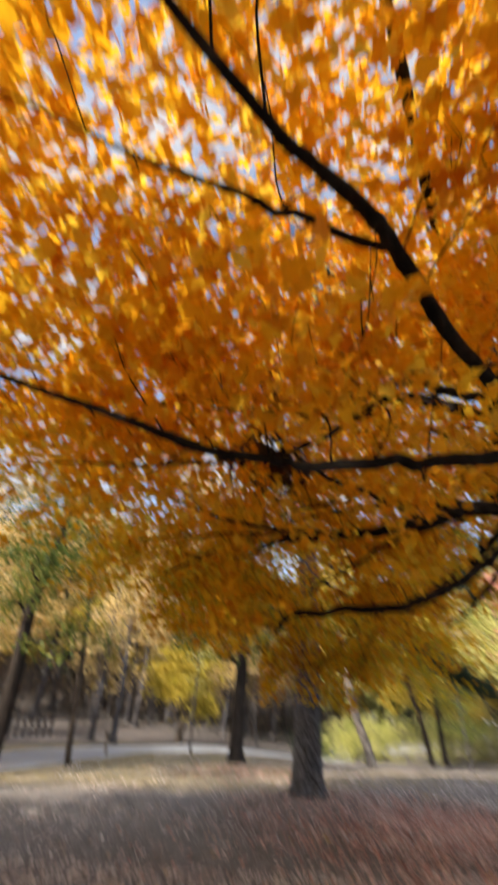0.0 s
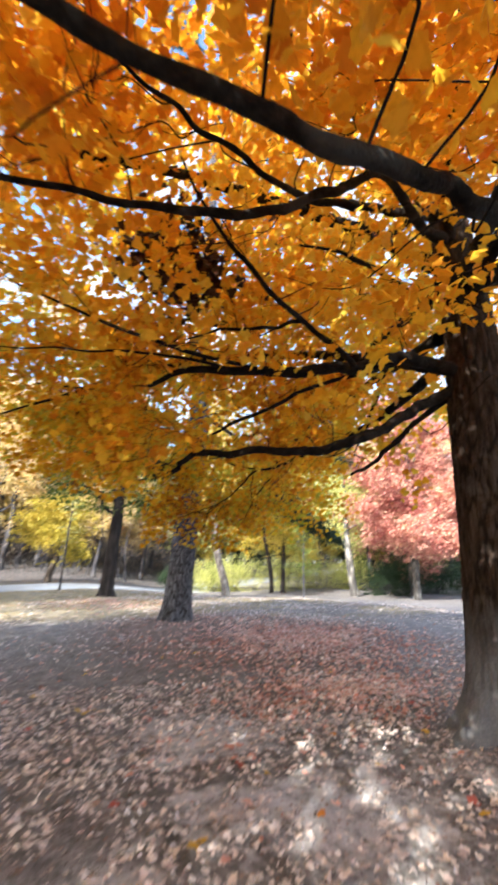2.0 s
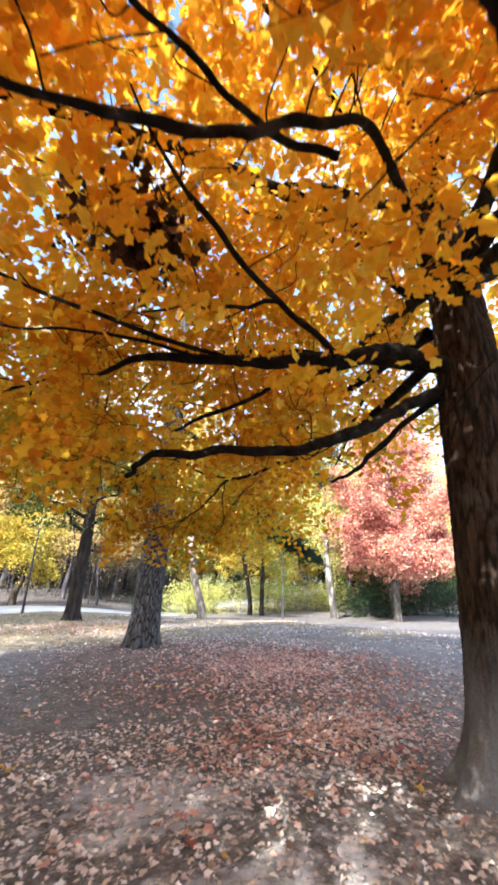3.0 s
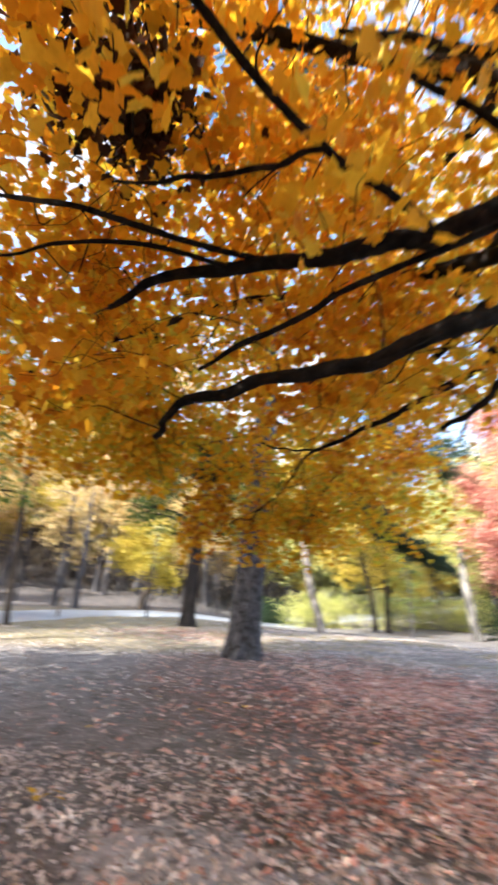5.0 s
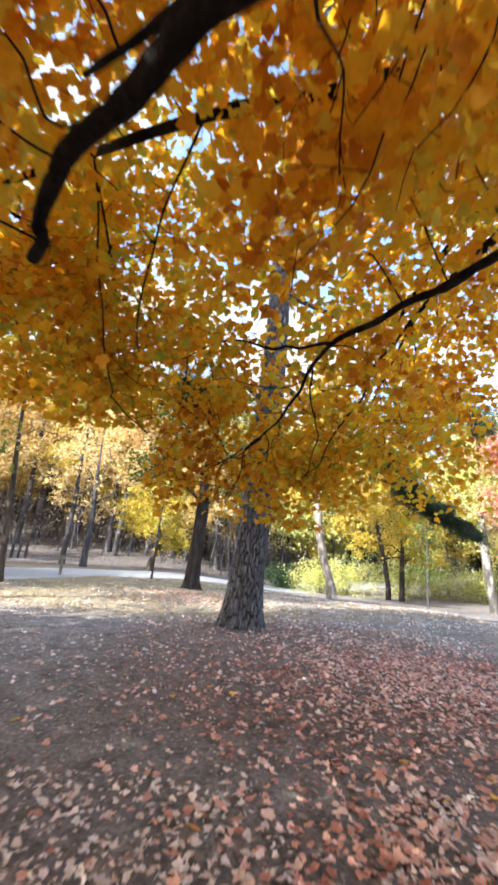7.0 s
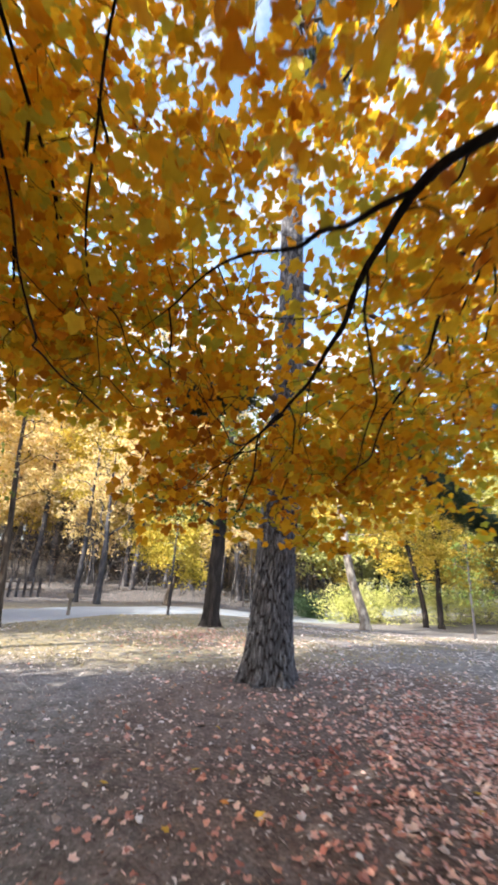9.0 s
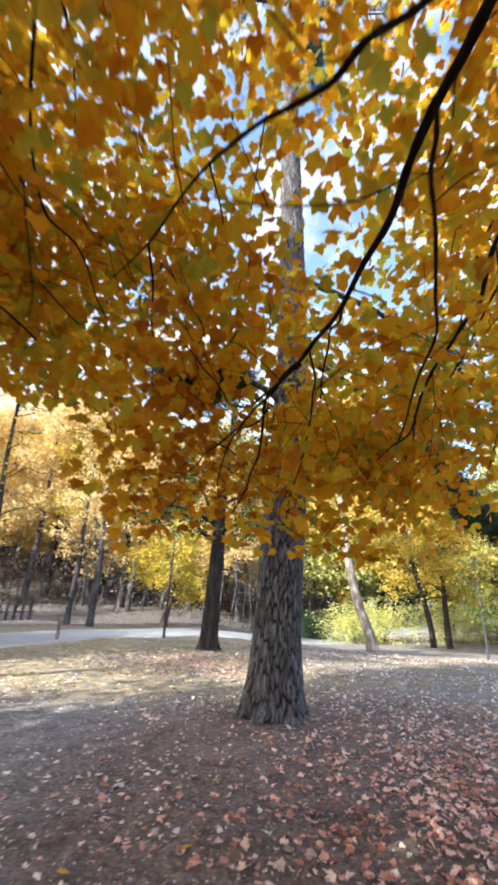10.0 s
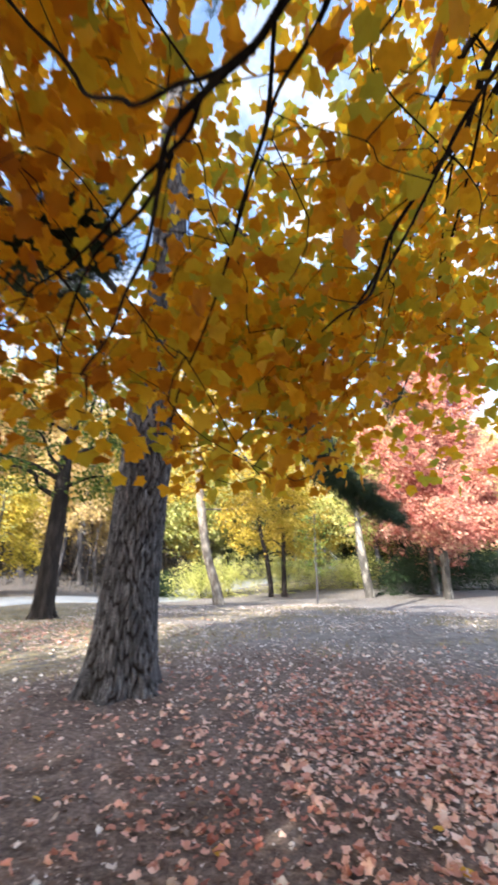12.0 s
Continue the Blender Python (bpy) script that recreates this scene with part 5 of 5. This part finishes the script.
def build_shrubs():
    rng = np.random.default_rng(55)
    spots = [(10.5, 44, 2.6, mat_lime, "bright yellow-green shrub in the sun"), (13.5, 46, 3.2, mat_lime, "bright yellow-green shrub in the sun"), (19.5, 47, 3.4, mat_lime, "bright yellow-green shrub in the sun"),
             (24, 49, 3.6, mat_lime, "bright yellow-green shrub in the sun"), (28, 47, 3.0, mat_lime, "bright yellow-green shrub in the sun"),
             (27.5, 39, 3.0, mat_hedge, "dark evergreen hedge shrub"), (31, 40.5, 3.2, mat_hedge, "dark evergreen hedge shrub"), (34.5, 40, 3.2, mat_hedge, "dark evergreen hedge shrub"), (38, 39, 3.4, mat_hedge, "dark evergreen hedge shrub"),
             (7.2, 46, 1.8, mat_hedge, "dark evergreen hedge shrub")]
    for k, (x, y, h, lm, lab) in enumerate(spots):
        t = place_thing("shrub", x, y, lab, "shrub", "shrubs by the woods")
        for _ in range(9):
            st = Pile()
            a = rng.uniform(0, 6.28)
            e = (0.6 * h * math.cos(a) * rng.uniform(0.3, 1), 0.6 * h * math.sin(a) * rng.uniform(0.3, 1), h * rng.uniform(0.5, 0.95))
            st.add_tube(wander(rng, (0.1 * math.cos(a), 0.1 * math.sin(a), -0.1), e, 8, 0.07), np.linspace(0.04, 0.01, 8), 5)
            st.make("stem", mat_bark_far, t, smooth=True)
        q = rng.normal(0, 1, (240, 3))
        q /= np.linalg.norm(q, axis=1)[:, None]
        q = q * rng.uniform(0.2, 1.25, (240, 1)) * np.array((0.95 * h, 0.8 * h, 0.52 * h)) + np.array((0, 0, 0.5 * h)) + rng.normal(0, 0.25, (240, 3)) * h * 0.4
        base = np.repeat(q, 30, 0) + rng.normal(0, 0.24, (7200, 3))
        base[:, 2] = np.maximum(base[:, 2], 0.05)
        rot = frames_from(rng.normal(0, 1, base.shape), rng.normal(0, 0.6, base.shape) + np.array((0, 0, 1)))
        v, f = scatter(KITE_V, KITE_F, base, rot, rng.uniform(0.08, 0.17, len(base)))
        mesh_object("leaves", v, f, lm, t, kind="stuff")


build_shrubs()


# ---------------------------------------------------------------- fallen leaves
def lay_leaves(name, x, y, mat, size, rng, label, lift=0.012):
    n = len(x)
    p = np.stack([x, y, ground_z(x, y) + lift + rng.uniform(0, 0.012, n)], 1)
    a = rng.uniform(0, 2 * np.pi, n)
    d = np.stack([np.cos(a), np.sin(a), rng.normal(0, 0.16, n)], 1)
    nr = rng.normal(0, 0.42, (n, 3)) + np.array((0, 0, 1.0))
    nr[:, 2] *= rng.choice((-1, 1), n)
    pile, rot, pick = Pile(), frames_from(d, nr), rng.choice(3, n, p=(0.2, 0.5, 0.3))
    for k, tv in enumerate((LEAF_V, CURL_V, FOLD_V)):
        on = pick == k
        pile.add(*scatter(tv, LEAF_F, p[on], rot[on], size[on]))
    ob = pile.make(name, mat)
    return tagged(ob, label, "fallen leaves", kind="stuff")


def build_litter():
    rng = np.random.default_rng(9)
    n = 60000
    x, y = rng.uniform(-9, 14, n), rng.uniform(1, 30, n) ** 1.0
    dens = np.array([noise.noise(Vector((a * 0.45, b * 0.45, 3.3))) + 0.5 * noise.noise(Vector((a * 1.7, b * 1.7, 7.1))) for a, b in zip(x, y)])
    keep = rng.uniform(0, 1, n) < 0.32 - 0.18 * smoothstep(2.5, 0.5, x) * smoothstep(7, 9, y) + 0.7 * dens
    keep &= road_gap(x, y) > 3
    keep &= np.hypot(x - 1.93, y - 13.5) > 0.5
    keep &= np.hypot(x - MAPLE[0], y - MAPLE[1]) > 0.55
    x, y = x[keep], y[keep]
    lay_leaves("fallen_leaves", x, y, mat_litter, rng.uniform(0.026, 0.062, len(x)) * (1 + 0.25 * smoothstep(8, 10, y)), rng, "scattered dry tan and brown fallen maple leaves on soil")
    n = 11000
    x, y = rng.uniform(-3.5, 5, n), rng.uniform(2.2, 8.0, n)
    keep = np.array([noise.noise(Vector((a * 0.8, b * 0.8, 9.3))) for a, b in zip(x, y)]) > -0.2
    x, y = x[keep], y[keep]
    lay_leaves("fallen_leaves", x, y, mat_pale, rng.uniform(0.026, 0.062, len(x)), rng, "pale bleached fallen leaves on bare soil", 0.016)
    n = 7200
    a = np.vstack([rng.normal((3.0, 6.9), (0.9, 0.55), (n // 6, 2)), rng.normal((4.6, 11.2), (1.3, 1.2), (n // 3, 2)), rng.normal((3.7, 9.8), (1.8, 2.2), (n // 2, 2)), rng.normal((0.4, 19.6), (1.5, 1.5), (n // 5, 2))])
    a = a[np.hypot(a[:, 0] - MAPLE[0], a[:, 1] - MAPLE[1]) > 0.7]
    lay_leaves("fallen_leaves", a[:, 0], a[:, 1], mat_rust, rng.uniform(0.032, 0.08, len(a)), rng, "drift of rust-red fallen leaves on the ground", 0.016)


build_litter()


def build_crumbs():
    """Needles, stalks and leaf crumbs that roughen the soil."""
    rng = np.random.default_rng(62)
    for mat, lab, n, lo, hi, wide in ((mat_litter, "crumbs of dry leaf and bark strewn over the soil", 26000, 0.012, 0.04, 9.0), (mat_dead, "dark stalks and needles strewn over the soil", 30000, 0.03, 0.09, 1.4)):
        x, y = rng.uniform(-5, 8, n), 1.5 + 14.5 * rng.uniform(0, 1, n) ** 0.8
        d = rng.normal(0, 1, (n, 3)) * np.array((1, 1, 0.12))
        nr = rng.normal(0, 0.25, (n, 3)) + np.array((0, 0, 1))
        v, f = scatter(NEEDLE_V * np.array((wide, 1, 1)), NEEDLE_F, np.stack([x, y, ground_z(x, y) + 0.012], 1), frames_from(d, nr), rng.uniform(lo, hi, n))
        tagged(mesh_object("ground_debris", v, f, mat), lab, "debris", kind="stuff")


build_crumbs()


def build_single_leaves():
    rng = np.random.default_rng(60)
    kinds = []
    for nm, col in (("yellow", (0.8, 0.5, 0.06)), ("red", (0.52, 0.14, 0.11)), ("pink", (0.8, 0.42, 0.34)), ("orange", (0.8, 0.34, 0.08))):
        m = leaf_material("fallen_%s_leaf" % nm, [(0.0, tuple(c * 0.75 for c in col)), (1.0, col)], 0.2, single=True)
        me = bpy.data.meshes.new("fallen_leaf")
        me.from_pydata([tuple(v) for v in LEAF_V], [], [tuple(f) for f in LEAF_F])
        me.materials.append(m)
        kinds.append((nm, me))
    spots = [(-0.09, 7.1, 0), (-0.02, 7.16, 0), (-0.16, 7.04, 0), (0.03, 7.05, 0), (-0.2, 7.13, 0), (0.595, 4.46, 0), (0.66, 4.5, 0), (1.14, 10.44, 0), (1.2, 10.3, 2), (1.57, 10.1, 2)]
    for _ in range(90):
        spots.append((rng.uniform(-1.6, 3.6), rng.uniform(3.0, 11.5), int(rng.choice([0, 1, 2, 2, 3, 2]))))
    for x, y, k in spots:
        nm, me = kinds[k]
        ob = new("fallen_leaf", me)
        z = float(ground_z(x, y)) + 0.022
        ob.matrix_world = Matrix.LocRotScale((x, y, z), Euler((rng.normal(0, 0.25), rng.normal(0, 0.25), rng.uniform(0, 6.28))), Vector([rng.uniform(0.055, 0.09)] * 3))
        tagged(ob, "single %s maple leaf lying on the bare soil" % nm, "leaf", "bright single leaves on the ground")


build_single_leaves()


def build_grass():
    """Dry thin grass between the pine and the road."""
    rng = np.random.default_rng(61)
    n = 26000
    x, y = rng.uniform(-9, 12, n), rng.uniform(14.5, 27, n)
    keep = np.array([noise.noise(Vector((a * 0.5, b * 0.5, 1.7))) for a, b in zip(x, y)]) > -0.05
    keep &= road_gap(x, y) > 2.7
    x, y = x[keep], y[keep]
    n = len(x)
    d = rng.normal(0, 0.45, (n, 3)) + np.array((0, 0, 1.0))
    v, f = scatter(NEEDLE_V * np.array((2.2, 1, 1)), NEEDLE_F, np.stack([x, y, ground_z(x, y) - 0.005], 1), frames_from(d, rng.normal(0, 1, (n, 3))), rng.uniform(0.05, 0.13, n))
    m = leaf_material("dry_grass", [(0.0, (0.2, 0.19, 0.08)), (0.5, (0.36, 0.31, 0.16)), (1.0, (0.5, 0.42, 0.26))], 0.3, clump=0.4)
    tagged(mesh_object("dry_grass", v, f, m), "thin dry tan grass on the park ground", "grass", kind="stuff")


build_grass()


def box(bm, size, at, bevel=0.0):
    """A box added to bm, its edges bevelled."""
    g = bmesh.ops.create_cube(bm, size=1, matrix=Matrix.Translation(at) @ Matrix.Diagonal((*size, 1)))
    if bevel:
        bmesh.ops.bevel(bm, geom=list({e for v in g["verts"] for e in v.link_edges}), offset=bevel, segments=2, affect="EDGES")


def part(name, bm, mat, parent, label="", at=None):
    me = bpy.data.meshes.new(name)
    bm.to_mesh(me)
    bm.free()
    me.materials.append(mat)
    ob = new(name, me)
    ob.parent = parent
    if at:
        ob.location = at
    return tagged(ob, label)


def build_sign():
    t = place_thing("marker_post", -6.1, 25.2, "short weathered wooden marker post beside the road", "post")
    bm = bmesh.new()
    box(bm, (0.11, 0.11, 1.0), (0, 0, 0.4), 0.012)
    part("post", bm, mat_wood, t)
    bm = bmesh.new()
    box(bm, (0.3, 0.04, 0.2), (0.02, -0.08, 0.8), 0.01)
    part("board", bm, mat_wood, t)


build_sign()


FENCE = ((-16.2, 35.8), (-13.6, 38.0))


def build_fence():
    """A low fence of dark posts far off by the woods."""
    t = place_thing("wooden_fence", FENCE[0][0], FENCE[0][1], "low fence of dark wooden posts and rails by the woods", "fence")
    dx, dy = FENCE[1][0] - FENCE[0][0], FENCE[1][1] - FENCE[0][1]
    n = 8
    for k in range(n):
        f = k / (n - 1)
        x, y = dx * f, dy * f
        bm = bmesh.new()
        box(bm, (0.16, 0.16, 1.5), (x, y, float(ground_z(FENCE[0][0] + x, FENCE[0][1] + y)) - t.location.z + 0.55), 0.015)
        part("post", bm, mat_bark_far, t)
    for h in (0.55, 1.05):
        bm = bmesh.new()
        ln = math.hypot(dx, dy)
        bmesh.ops.create_cube(bm, size=1, matrix=Matrix.Translation((dx / 2, dy / 2, h)) @ Matrix.Rotation(math.atan2(dy, dx), 4, "Z") @ Matrix.Diagonal((ln, 0.06, 0.1, 1)))
        part("rail", bm, mat_wood, t)


build_fence()
